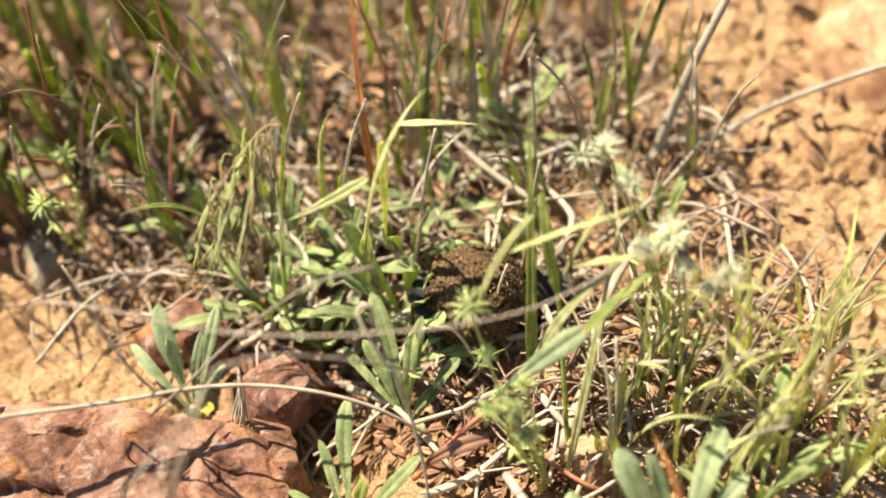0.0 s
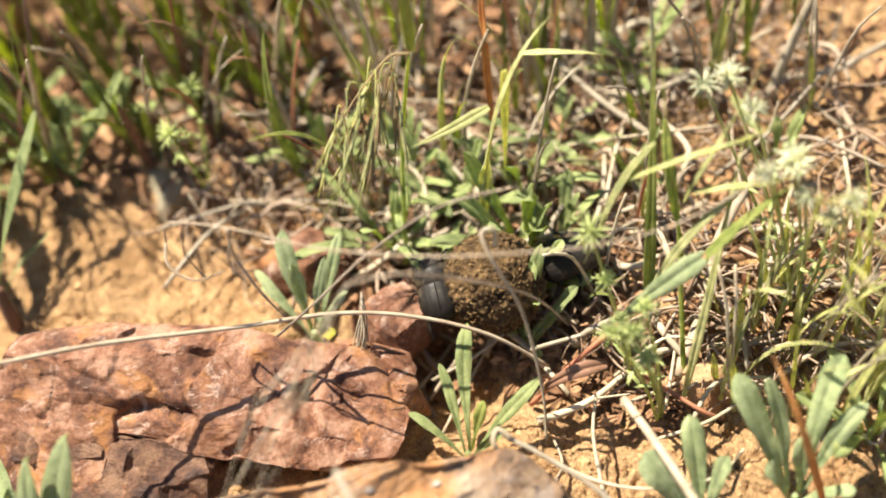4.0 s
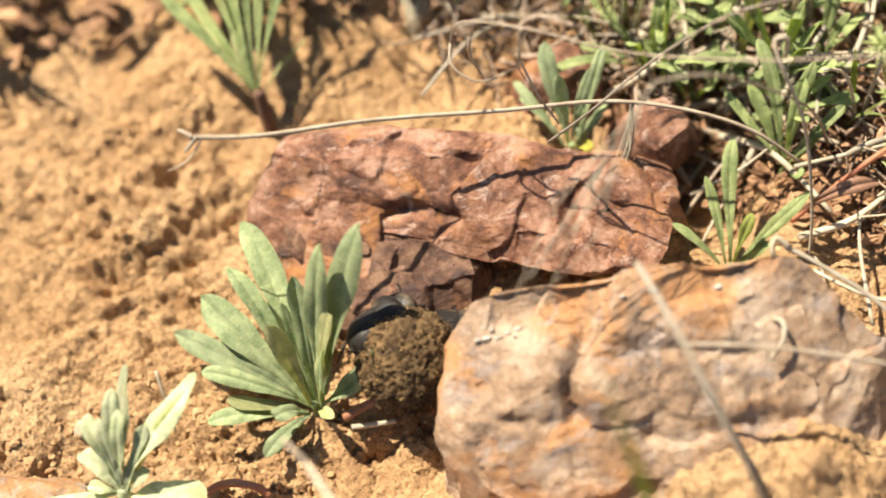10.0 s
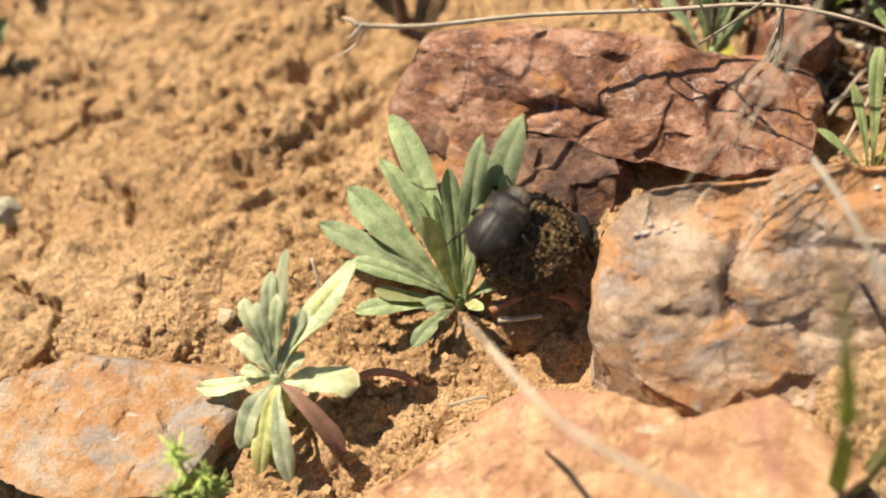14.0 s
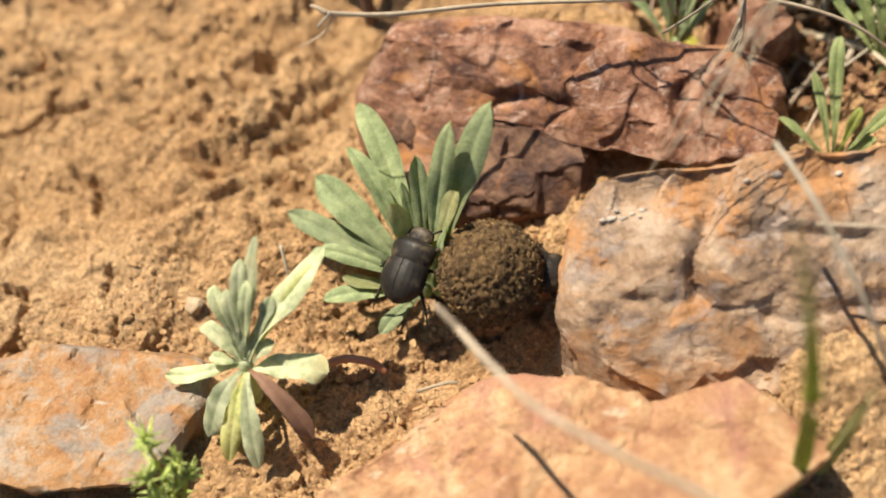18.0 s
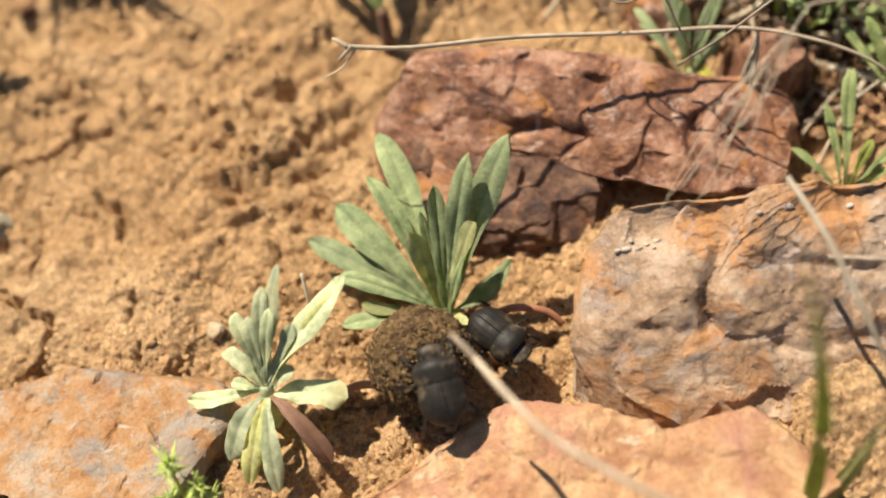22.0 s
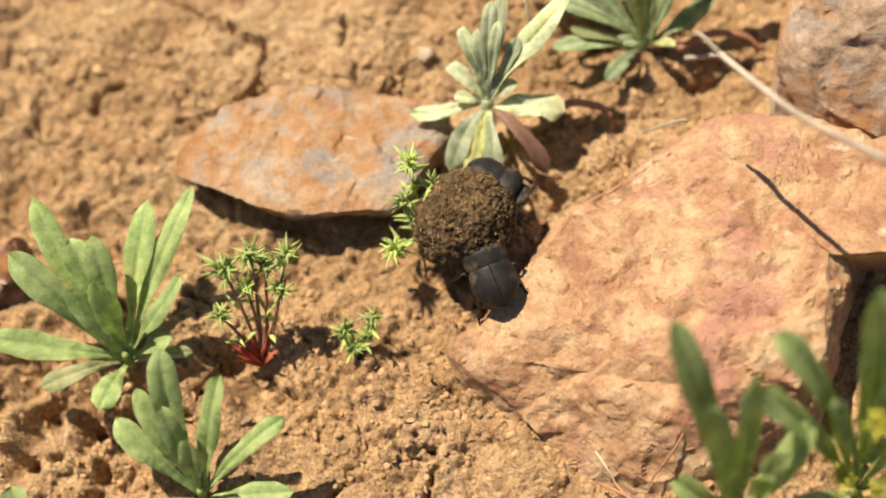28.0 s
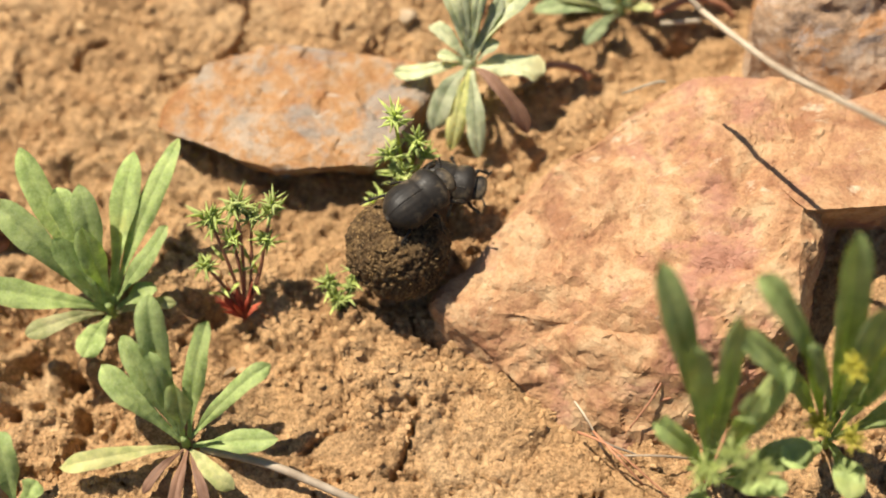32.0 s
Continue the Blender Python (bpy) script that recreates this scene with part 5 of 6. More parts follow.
long_straw = straw("straw", [(8, 56, 47), (20, 55.5, 42), (42, 57, 34), (68, 55, 27), (88, 53, 23), (103, 48.6, 19), (116, 42, 14), (126, 36, 4)], 0.5, 0.4, STRAW_GREY,
      "long bleached straw lying across the red rock", [([(8, 56, 47), (6.5, 57.5, 47.5), (5.5, 58.6, 47)], 0.6, 0.3), ([(9, 56, 47), (7, 55, 46), (5.5, 54.6, 45)], 0.55, 0.25), ([(10, 56, 46.5), (6, 53.5, 44), (1, 53.5, 42)], 0.28, 0.12)])
straw("straw", [(16, -14.5, 46), (20, -25, 50), (25, -35, 53), (35, -46, 54), (52, -60, 48), (76, -80, 26), (96, -98, -2)], 0.65, 0.6, STRAW_GREY, "frayed grey straw standing clear of the rock",
      [([(16, -14.5, 46), (14, -11, 47), (13, -9, 46)], 0.7, 0.3)])
straw("straw", [(80, 4, 46), (82, -8, 47), (84, -20, 44), (88, -34, 32), (96, -52, -2)], 0.6, 0.5, STRAW, "thin pale straw before the tan rock")
straw("straw", [(84, -8, 34), (98, -12, 32), (116, -18, 26), (136, -24, 14), (152, -30, -1)], 0.4, 0.4, STRAW_GREY, "thin grey straw leaning over the tan rock")
straw("straw", [(112, 10, 21), (116, 6, 20), (124, -4, 18), (132, -16, 12), (146, -28, 3), (164, -36, 0)], 0.5, 0.45, STRAW, "curled pale straw on the tan rock", [([(112, 10, 21), (110, 12, 23), (108.5, 10, 22), (109.5, 8, 20)], 0.7, 0.5)])
straw("straw", [(118, 10, 8), (126, 2, 7), (136, -3, 6), (148, -4, 4), (156, 0, 3)], 0.4, 0.3, STRAW, "pale straw bent over the soil")
straw("straw", [(104, -3, 21), (105, -5, 23), (104, -8, 22), (101, -10, 20)], 0.6, 0.4, STRAW, "curled scrap of pale straw on rock")
straw("twig", [(-15, 1.5, 3), (-8, 3.5, 3.2), (-2, 1.5, 2.6), (0.5, -0.6, 0.5)], 0.9, 0.8, RUNNER, "short red-brown runner on the soil")
straw("twig", [(19, 10, 3), (27, 11, 4.5), (34, 9, 3.2), (37, 6.5, 0)], 0.9, 0.8, RUNNER, "short red-brown runner beside the rosette")
straw("straw", [(20, 8, 2), (25, 7, 2.2), (29, 6.8, 1.5)], 0.6, 0.5, STRAW, "pale dead stem on the soil")
straw("straw", [(-12.8, 22.7, 22), (-13, 17.4, 17), (-13.8, 14.3, 10)], 0.35, 0.2, STRAW, "thin pale dry stalk over the felted plant")
straw("straw", [(6, -8, 4), (12, -10.5, 11), (14, -11.5, 12)], 0.35, 0.3, STRAW, "splinter of white straw on rock")
straw("straw", [(61, 64, 42), (64, 62, 50), (76, 54, 52), (92, 44, 50), (118, 30, 54), (150, 26, 50), (190, 40, 40)], 0.24, 0.2, STRAW_GREY, "thin dry runner strung across the grass",
      [([(61, 64, 42), (60, 60, 40), (64, 56, 38), (70, 56, 38)], 0.3, 0.2), ([(66, 61, 50), (64, 60, 42), (66, 58, 34)], 0.25, 0.15), ([(74, 55, 52), (73, 56, 42), (75, 53, 32), (78, 50, 24)], 0.45, 0.2), ([(75, 55, 52), (72, 53, 44), (74, 52, 36)], 0.25, 0.15)])
straw("straw", [(75, 49, 20), (84, 47, 30), (98, 48, 40), (112, 46, 50), (124, 44, 52)], 0.3, 0.28, STRAW_GREY, "dry stalk rising from the rock to the grass")
straw("straw", [(120.5, 38.8, 42), (121, 40, 46), (118.5, 40, 46), (119, 36, 42), (122, 30, 30), (122, 22, 12), (120, 16, 2)], 0.5, 0.28, STRAW, "curled white grass leaf hanging over stems")
straw("twig", [(195.3, 76.1, 4), (204.1, 79.8, 26), (213.9, 84.0, 42), (223.8, 88.2, 56)], 1.3, 0.8, STRAW, "thick bleached dead stem rising through grass", [([(199, 79, 8), (212, 76, 8), (226, 80, 6), (244, 74, 16), (254, 72, 18)], 1.0, 0.6)])
straw("twig", [(150, 20, 2), (160, 30, 6), (170, 44, 10), (182, 54, 12)], 1.6, 1.1, STRAW_GREY, "bleached dead stem lying among grass")
straw("straw", [(157.7, 25.8, 36), (136.2, 24.7, 20), (127.7, 24.9, 11), (120.1, 25.7, 0)], 0.6, 0.6, RED_STEM, "reddish stalk of a broad grass blade")
straw("twig", [(136, 13.5, 14), (137.5, -1.4, 20), (139.1, -18.4, 24), (141, -40, 22)], 0.95, 0.8, STRAW_GREY, "thick bleached straw beside the tan rock")
for pts, r in ((((158.4, 52.9, 8), (158.2, 46.1, 9), (158.7, 40.4, 6)), 1.0), (((149.8, 36.3, 5), (150.4, 28.3, 7), (152.9, 22.1, 4)), 1.1), (((163.4, 37, 6), (165, 23.6, 8), (163.2, 14.8, 5)), 0.7),
               (((146.4, 48.8, 5), (151.1, 44.3, 8), (161.2, 47, 6), (174.8, 52, 9)), 0.9), (((141, 52, 6), (150, 62, 9), (156, 76, 8)), 0.8), (((166, 60, 8), (172, 66, 11), (170, 78, 9)), 1.0),
               (((124, 80, 6), (132, 86, 9), (144, 84, 10)), 0.7), (((160, 92, 8), (168, 84, 12), (182, 86, 10)), 0.9), (((148, 8, 4), (156, 14, 6), (166, 12, 5)), 0.6)):
    straw("dead_stem", pts, r, r * 0.6, STRAW, "weathered white dead stem on soil")
straw("twig", [(142.7, 23.1, 4), (150.6, 9.6, 6), (155, 8.1, 2)], 0.5, 0.4, RED_STEM, "thin reddish runner on soil")
# dry tattered panicles
for base, tip, seed, label in (((89.9, 45.8, 6), (94.0, 51.9, 21), 3, "tattered dry grass head hanging at the stones"), ((62, 10, 40), (92, 30, 60), 4, "frayed dry grass head standing over the rock")):
    rnd = random.Random(seed)
    shreds = []
    b, t = Vector(base), Vector(tip)
    for k in range(12 if seed == 3 else 7):
        s = t.lerp(b, rnd.uniform(0, 0.5))
        wide = 2.2 if seed == 3 else 5
        e = b + Vector((rnd.uniform(-wide, wide), rnd.uniform(-wide, wide), rnd.uniform(-wide, 4)))
        shreds.append(([s, s.lerp(e, 0.5) + Vector((rnd.uniform(-0.8, 0.8) * wide, rnd.uniform(-0.8, 0.8) * wide, rnd.uniform(-0.2, 0.6) * wide)) * (0.45 if seed == 3 else 1.0), e], 0.3 if seed == 3 else 0.13, 0.12 if seed == 3 else 0.06))
    straw("dry_panicle", [t, t.lerp(b, 0.4), b], 0.22, 0.15, STRAW, label, shreds)
straw("straw", [(92, 30, 60), (104, 30, 56), (124, 34, 30), (134, 40, 0)], 0.25, 0.3, STRAW_GREY, "thin grey stalk of a frayed grass head")


rt = random.Random(15)
for k in range(10):
    x, y = rt.uniform(-24, 2), rt.uniform(-92, -74)
    a, ln = rt.uniform(0, 6.283), rt.uniform(10, 24)
    d = Vector((math.cos(a), math.sin(a), 0)) * ln
    o = Vector((x, y, max(ground_z(x, y), -1) + rt.uniform(1, 6)))
    straw("dead_stem", [o - d * 0.5 - UP * 2, o + Vector((rt.uniform(-3, 3), rt.uniform(-3, 3), 3)), o + d * 0.5 - UP * 1.5], 0.3, 0.2, RUNNER if k % 3 else STRAW_GREY, "thin dry root at the foot of the broad rock")


def litter():
    """Dry stems and scraps on the soil under the grass, too many to count."""
    rnd = random.Random(5)
    pieces = []
    for k in range(3200):
        x, y = rnd.uniform(60, 250), rnd.uniform(-20, 190)
        if y < 88 - (x - 60) * 0.75 or x > 212:
            continue
        if x < 128 and y < 60:
            continue
        z, a, ln = ground_z(x, y) + rnd.uniform(0.3, 6), rnd.uniform(0, 6.283), rnd.uniform(5, 17)
        d = Vector((math.cos(a), math.sin(a), rnd.uniform(-0.1, 0.35))) * ln
        m = Vector((rnd.uniform(-4, 4), rnd.uniform(-4, 4), rnd.uniform(0, 4)))
        r = rnd.choice((0.18, 0.22, 0.28, 0.35, 0.5))
        pieces.append(tube([(x, y, z), Vector((x, y, z)) + d * 0.5 + m, Vector((x, y, z)) + d], r, r * 0.7, 4, 3))
    v, f = join(pieces)
    n = Nodes("dry_litter", 0.7, 0.25)
    c = n.ramp(n.noise(3, 4), [(0.3, (0.25, 0.185, 0.13)), (0.7, (0.46, 0.37, 0.285))])
    n.colour(n.islands(c, [(0, (0.35, 0.28, 0.24)), (0.5, (0.8, 0.7, 0.6)), (1, (1.15, 1.12, 1.1))]))
    tagged(new("dry_litter", mesh_of("dry_litter", v, f, n.mat)), "tangle of dry stems and dead grass on soil", "litter", kind="stuff")
    flakes = []
    for k in range(900):
        x, y = rnd.uniform(40, 250), rnd.uniform(-10, 190)
        if y < 92 - (x - 60) * 0.72 or (x < 128 and y < 62):
            continue
        z, a, ln = ground_z(x, y) + rnd.uniform(0.2, 2.5), rnd.uniform(0, 6.283), rnd.uniform(3, 9)
        d = Vector((math.cos(a), math.sin(a), rnd.uniform(-0.3, 0.5))) * ln
        flakes.append(ribbon((x, y, z), Vector((x, y, z + 1.5)) + d * 0.5, Vector((x, y, z)) + d, rnd.uniform(1.2, 3.5), "lance", 0.3, 0.25, rnd.uniform(-1, 1), 5))
    for k in range(800):
        x, y = rnd.uniform(-75, 150), rnd.uniform(106, 200)
        if y < 128 - x * 0.25 and (x > 0 or y < 124):
            continue
        z, a, ln = ground_z(x, y) + rnd.uniform(0.2, 4), rnd.uniform(0, 6.283), rnd.uniform(5, 13)
        d = Vector((math.cos(a), math.sin(a), rnd.uniform(-0.3, 0.6))) * ln
        flakes.append(ribbon((x, y, z), Vector((x, y, z + 1.5)) + d * 0.5, Vector((x, y, z)) + d, rnd.uniform(2, 5), "lance", 0.3, 0.25, rnd.uniform(-1, 1), 5))
    for k in range(2200):
        x, y = rnd.uniform(90, 150), rnd.uniform(10, 82)
        if y < 58 - (x - 90) * 0.9:
            continue
        z, a, ln = ground_z(x, y) + rnd.uniform(0.1, 1.2), rnd.uniform(0, 6.283), rnd.uniform(2, 6)
        d = Vector((math.cos(a), math.sin(a), rnd.uniform(-0.2, 0.4))) * ln
        flakes.append(ribbon((x, y, z), Vector((x, y, z + 1)) + d * 0.5, Vector((x, y, z)) + d, rnd.uniform(0.8, 2.2), "lance", 0.3, 0.2, rnd.uniform(-1, 1), 5))
    v, f = join(flakes)
    n = Nodes("dead_leaf_flakes", 0.75, 0.2)
    c = n.ramp(n.noise(2, 4), [(0.3, (0.16, 0.09, 0.05)), (0.7, (0.34, 0.21, 0.12))])
    n.colour(n.islands(c, [(0, (0.5, 0.42, 0.36)), (0.6, (1.0, 0.9, 0.8)), (1, (1.7, 1.6, 1.5))]))
    tagged(new("leaf_litter", mesh_of("leaf_litter", v, f, n.mat)), "brown crumbled dead leaves under the grass", "litter", kind="stuff")


litter()


def dead_stem(x, y, seed):
    rnd = random.Random(seed)
    a, ln = rnd.uniform(0, 6.283), rnd.uniform(16, 38)
    z = ground_z(x, y) + rnd.uniform(1, 7)
    d = Vector((math.cos(a), math.sin(a), rnd.uniform(-0.1, 0.35))) * ln
    o = Vector((x, y, z)) - d * 0.5
    kink = d * rnd.uniform(0.4, 0.7) + Vector((rnd.uniform(-4, 4), rnd.uniform(-4, 4), rnd.uniform(0, 4)))
    extra = []
    if rnd.random() < 0.5:
        extra.append(([o + kink, o + kink + Vector((rnd.uniform(-9, 9), rnd.uniform(-9, 9), rnd.uniform(1, 8)))], 0.35, 0.15))
    r = rnd.choice((0.4, 0.5, 0.65, 0.9))
    straw("dead_stem", [o, o + kink, o + d], r, r * 0.6, STRAW if rnd.random() < 0.7 else STRAW_GREY, "bleached dead stem among the grass", extra)


for k in range(90):
    dead_stem(rg.uniform(112, 212), rg.uniform(8, 118) , 900 + k)
for k in range(30):
    dead_stem(rg.uniform(60, 140), rg.uniform(84, 150), 1000 + k)
for k in range(34):
    dead_stem(rg.uniform(98, 142), rg.uniform(42, 82), 1040 + k)


def crumbs():
    rnd = np.random.RandomState(9)
    n = 80000
    x, y = rnd.uniform(-165, 150, n), rnd.uniform(-110, 130, n)
    keep = rnd.rand(n) < 0.38 + 1.6 * fractal(x, y, 26, 131, 2)
    x, y = x[keep], y[keep]
    n = len(x)
    size = 0.16 + 0.85 * rnd.rand(n) ** 5
    z = ground_mm(x, y) - size * 0.2
    ico = np.array([(0, 0, 1), (0.89, 0, 0.45), (0.28, 0.85, 0.45), (-0.72, 0.53, 0.45), (-0.72, -0.53, 0.45), (0.28, -0.85, 0.45),
                    (0.72, 0.53, -0.45), (-0.28, 0.85, -0.45), (-0.89, 0, -0.45), (-0.28, -0.85, -0.45), (0.72, -0.53, -0.45), (0, 0, -1)])
    tri = [(0, 1, 2), (0, 2, 3), (0, 3, 4), (0, 4, 5), (0, 5, 1), (1, 6, 2), (2, 7, 3), (3, 8, 4), (4, 9, 5), (5, 10, 1)]
    tri += [(6, 7, 2), (7, 8, 3), (8, 9, 4), (9, 10, 5), (10, 6, 1), (11, 7, 6), (11, 8, 7), (11, 9, 8), (11, 10, 9), (11, 6, 10)]
    jit = 1 + 0.75 * (rnd.rand(n, 12, 1) - 0.5)
    co = ico[None] * jit * (size[:, None, None] * (0.6 + 0.9 * rnd.rand(n, 1, 3)) * (1, 1, 0.7)) + np.stack([x, y, z], -1)[:, None, :]
    verts = (co.reshape(-1, 3) * MM).tolist()
    faces = (np.array(tri)[None] + 12 * np.arange(n)[:, None, None]).reshape(-1, 3).tolist()
    tagged(new("soil_crumbs", mesh_of("soil_crumbs", verts, faces, CRUMB, False)), "loose crumbs and grit of ochre soil", "soil", kind="stuff")


crumbs()

# ---- the beetles and their ball ----


def shell(xa, xb, half, high, z0=0.0, side=0, nose=0.75, tail=0.75, ridges=0.0, nx=22, nv=14, low=0.45, back=0.06, front=0.06):
    """A domed plate of a beetle's back from x = xa to xb; side -1 or 1 gives one half only."""
    verts, faces = [], []
    v0, v1 = (-90, 90) if side == 0 else ((0.8, 90) if side > 0 else (-90, -0.8))
    for i in range(nx + 1):
        s = i / nx
        w = min(1.0, (max(1e-3, math.sin(math.pi / 2 * min(1, s / 0.55))) ** tail) if s < 0.55 else (max(1e-3, math.sin(math.pi / 2 * min(1, (1 - s) / 0.45))) ** nose))
        end = back if s < 0.55 else front
        w = end + (1 - end) * w
        for j in range(nv + 1):
            a = radians(v0 + (v1 - v0) * j / nv)
            r = 1 + ridges * math.cos(a * 22) * math.sin(math.pi * s)
            verts.append(Vector((xa + (xb - xa) * s, -half * w * math.sin(a) * r, z0 + high * (w ** 0.7) * math.cos(a) * r)) * MM)
        for j in range(nv + 1):
            a = radians(v0 + (v1 - v0) * j / nv)
            verts.append(Vector((xa + (xb - xa) * s, -half * 0.96 * w * math.sin(a), z0 - low * high * (w ** 0.7) * math.cos(a))) * MM)
    m = 2 * (nv + 1)
    for i in range(nx):
        a, b = i * m, (i + 1) * m
        for j in range(nv):
            faces.append((a + j, a + j + 1, b + j + 1, b + j))
            k = nv + 1 + j
            faces.append((a + k, b + k, b + k + 1, a + k + 1))
        faces.append((a, b, b + nv + 1, a + nv + 1))
        faces.append((a + nv, a + m - 1, b + m - 1, b + nv))
    faces.append(tuple(range(nv + 1)) + tuple(range(m - 1, nv, -1)))
    last = nx * m
    faces.append(tuple(last + j for j in range(nv, -1, -1)) + tuple(last + j for j in range(nv + 1, m)))
    return verts, faces


def beetle(label, scale):
    """A black ball-rolling beetle: head to +x, back to +z, the Empty in its middle."""
    ob = new("beetle")
    ob.empty_display_size = 0.005
    tagged(ob, label, "beetle", "ball-rolling beetles")
    k = scale

    def add(name, vf, parent=None, label_=""):
        v, f = vf
        return part(name, mesh_of(name, [q * k for q in v], f, CHITIN), parent or ob, label_)

    for side in (-1, 1):
        add("wing_case", shell(-8.6, 0.9, 5.2, 3.9, 0.4, side, 0.5, 0.55, 0.005, nv=44, front=0.84))
    add("abdomen", shell(-8.3, 5.2, 4.6, 0.9, 0.2, 0, 0.4, 0.6, 0, 16, 12, 3.2))
    add("pronotum", shell(0.75, 5.8, 5.1, 3.7, 0.4, 0, 0.6, 0.5, 0, 18, 18, 0.5, 0.86, 0.5))
    head = add("head", shell(4.9, 8.7, 3.2, 1.7, 0.0, 0, 0.4, 0.5, 0, 14, 14, 0.8, 0.8, 0.2))
    for side in (-1, 1):
        bm = bmesh.new()
        bmesh.ops.create_uvsphere(bm, u_segments=10, v_segments=6, radius=0.55 * MM * k)
        bmesh.ops.translate(bm, verts=bm.verts, vec=Vector((5.9, 2.3 * side, 1.0)) * MM * k)
        part("eye", from_bm("eye", bm, CHITIN), head)
        add("antenna", tube([(7.6, 2.2 * side, 0.1), (8.6, 3.6 * side, 0.6), (9.0, 4.6 * side, 1.0)], 0.16, 0.32, 5, 3), head)
    # hips at the belly, knees out and up, feet on the ground
    legs = []
    for side in (-1, 1):
        for hip, knee, foot, toe, r in (((3.9, 2.6, -1.4), (5.8, 4.8, -0.4), (8.0, 5.2, -2.8), (8.8, 5.6, -4.0), 0.8),
                                        ((0.2, 2.8, -1.8), (0.2, 5.8, -0.6), (-0.8, 7.6, -3.2), (-0.8, 8.8, -4.4), 0.6),
                                        ((-3.4, 2.6, -1.8), (-5.8, 5.0, -0.6), (-8.8, 6.2, -3.0), (-10.8, 6.6, -4.4), 0.6)):
            h = Vector((hip[0], hip[1] * side, hip[2]))
            pts = [Vector((p[0], p[1] * side, p[2])) - h for p in (knee, foot, toe)]
            leg = new("leg")
            leg.parent = ob
            leg.location = h * MM * k
            me = tube([Vector((0, 0, 0)), pts[0] * 0.5, pts[0]], r, r * 0.62, 7, 3)
            leg.data = None
            femur = part("femur", mesh_of("femur", [q * k for q in me[0]], me[1], CHITIN), leg)
            me = tube([pts[0], pts[0].lerp(pts[1], 0.5), pts[1]], r * 0.42, r * 0.6, 6, 3)
            spurs = [tube([pts[0].lerp(pts[1], u), pts[0].lerp(pts[1], u) + Vector((0.5, 0.9 * side, 0.2))], 0.22, 0.06, 4, 1) for u in (0.45, 0.65, 0.85)]
            me = join([me] + spurs)
            part("tibia", mesh_of("tibia", [q * k for q in me[0]], me[1], CHITIN), leg)
            me = tube([pts[1], pts[1].lerp(pts[2], 0.5) + Vector((0, 0, 0.2)), pts[2]], 0.22, 0.14, 5, 3)
            part("tarsus", mesh_of("tarsus", [q * k for q in me[0]], me[1], CHITIN), leg)
            legs.append((leg, h * MM * k, side))
    return ob, legs


def dung_ball(radius):
    ob = new("dung_ball")
    ob.empty_display_size = 0.005
    tagged(ob, "rough brown fibrous ball of dung", "dung ball")
    bm = bmesh.new()
    bmesh.ops.create_icosphere(bm, subdivisions=6, radius=1.0)
    for v in bm.verts:
        p = v.co.copy()
        d = 0.06 * noise.fractal(p * 2.2, 0.8, 2.1, 3) + 0.05 * noise.fractal(p * 8, 0.6, 2.1, 4) + 0.045 * noise.noise(p * 17) + 0.03 * noise.noise(p * 31)
        d -= 0.05 * max(0, noise.noise(p * 6 + Vector((9, 2, 4))) - 0.1)
        v.co = p * (1 + d) * radius * MM
    part("core", from_bm("core", bm, DUNG), ob)
    rnd = random.Random(12)
    bits = []
    for k in range(1300):
        d = Vector((rnd.gauss(0, 1), rnd.gauss(0, 1), rnd.gauss(0, 1))).normalized()
        t = d.cross(Vector((rnd.gauss(0, 1), rnd.gauss(0, 1), rnd.gauss(0, 1)))).normalized()
        p, ln = d * radius * rnd.uniform(0.96, 1.035), rnd.uniform(0.35, 1.25)
        t = (t + d * rnd.uniform(-0.5, 0.5)).normalized()
        bits.append(tube([p - t * ln * 0.5, p + d * rnd.uniform(0, 0.4), p + t * ln * 0.5], rnd.uniform(0.07, 0.22), 0.05, 4, 2))
    v, f = join(bits)
    n = Nodes("dung_fibres", 0.85, 0.2, space="object")
    c = n.ramp(n.noise(1.5, 4), [(0.3, (0.13, 0.080, 0.032)), (0.7, (0.30, 0.20, 0.09))])
    n.colour(n.islands(c, [(0, (0.4, 0.35, 0.3)), (0.7, (1, 1, 1)), (1, (1.6, 1.5, 1.3))]))
    fibres = part("fibre", mesh_of("fibre", v, f, n.mat), ob, "short bits of straw stuck in the dung")
    fibres["kind"] = "stuff"
    return ob


BALL_RADIUS = 10.6
ball = dung_ball(BALL_RADIUS)
big_beetle, big_legs = beetle("large black beetle pushing the dung ball", 0.95)
small_beetle, small_legs = beetle("smaller black beetle clinging to the dung ball", 0.86)

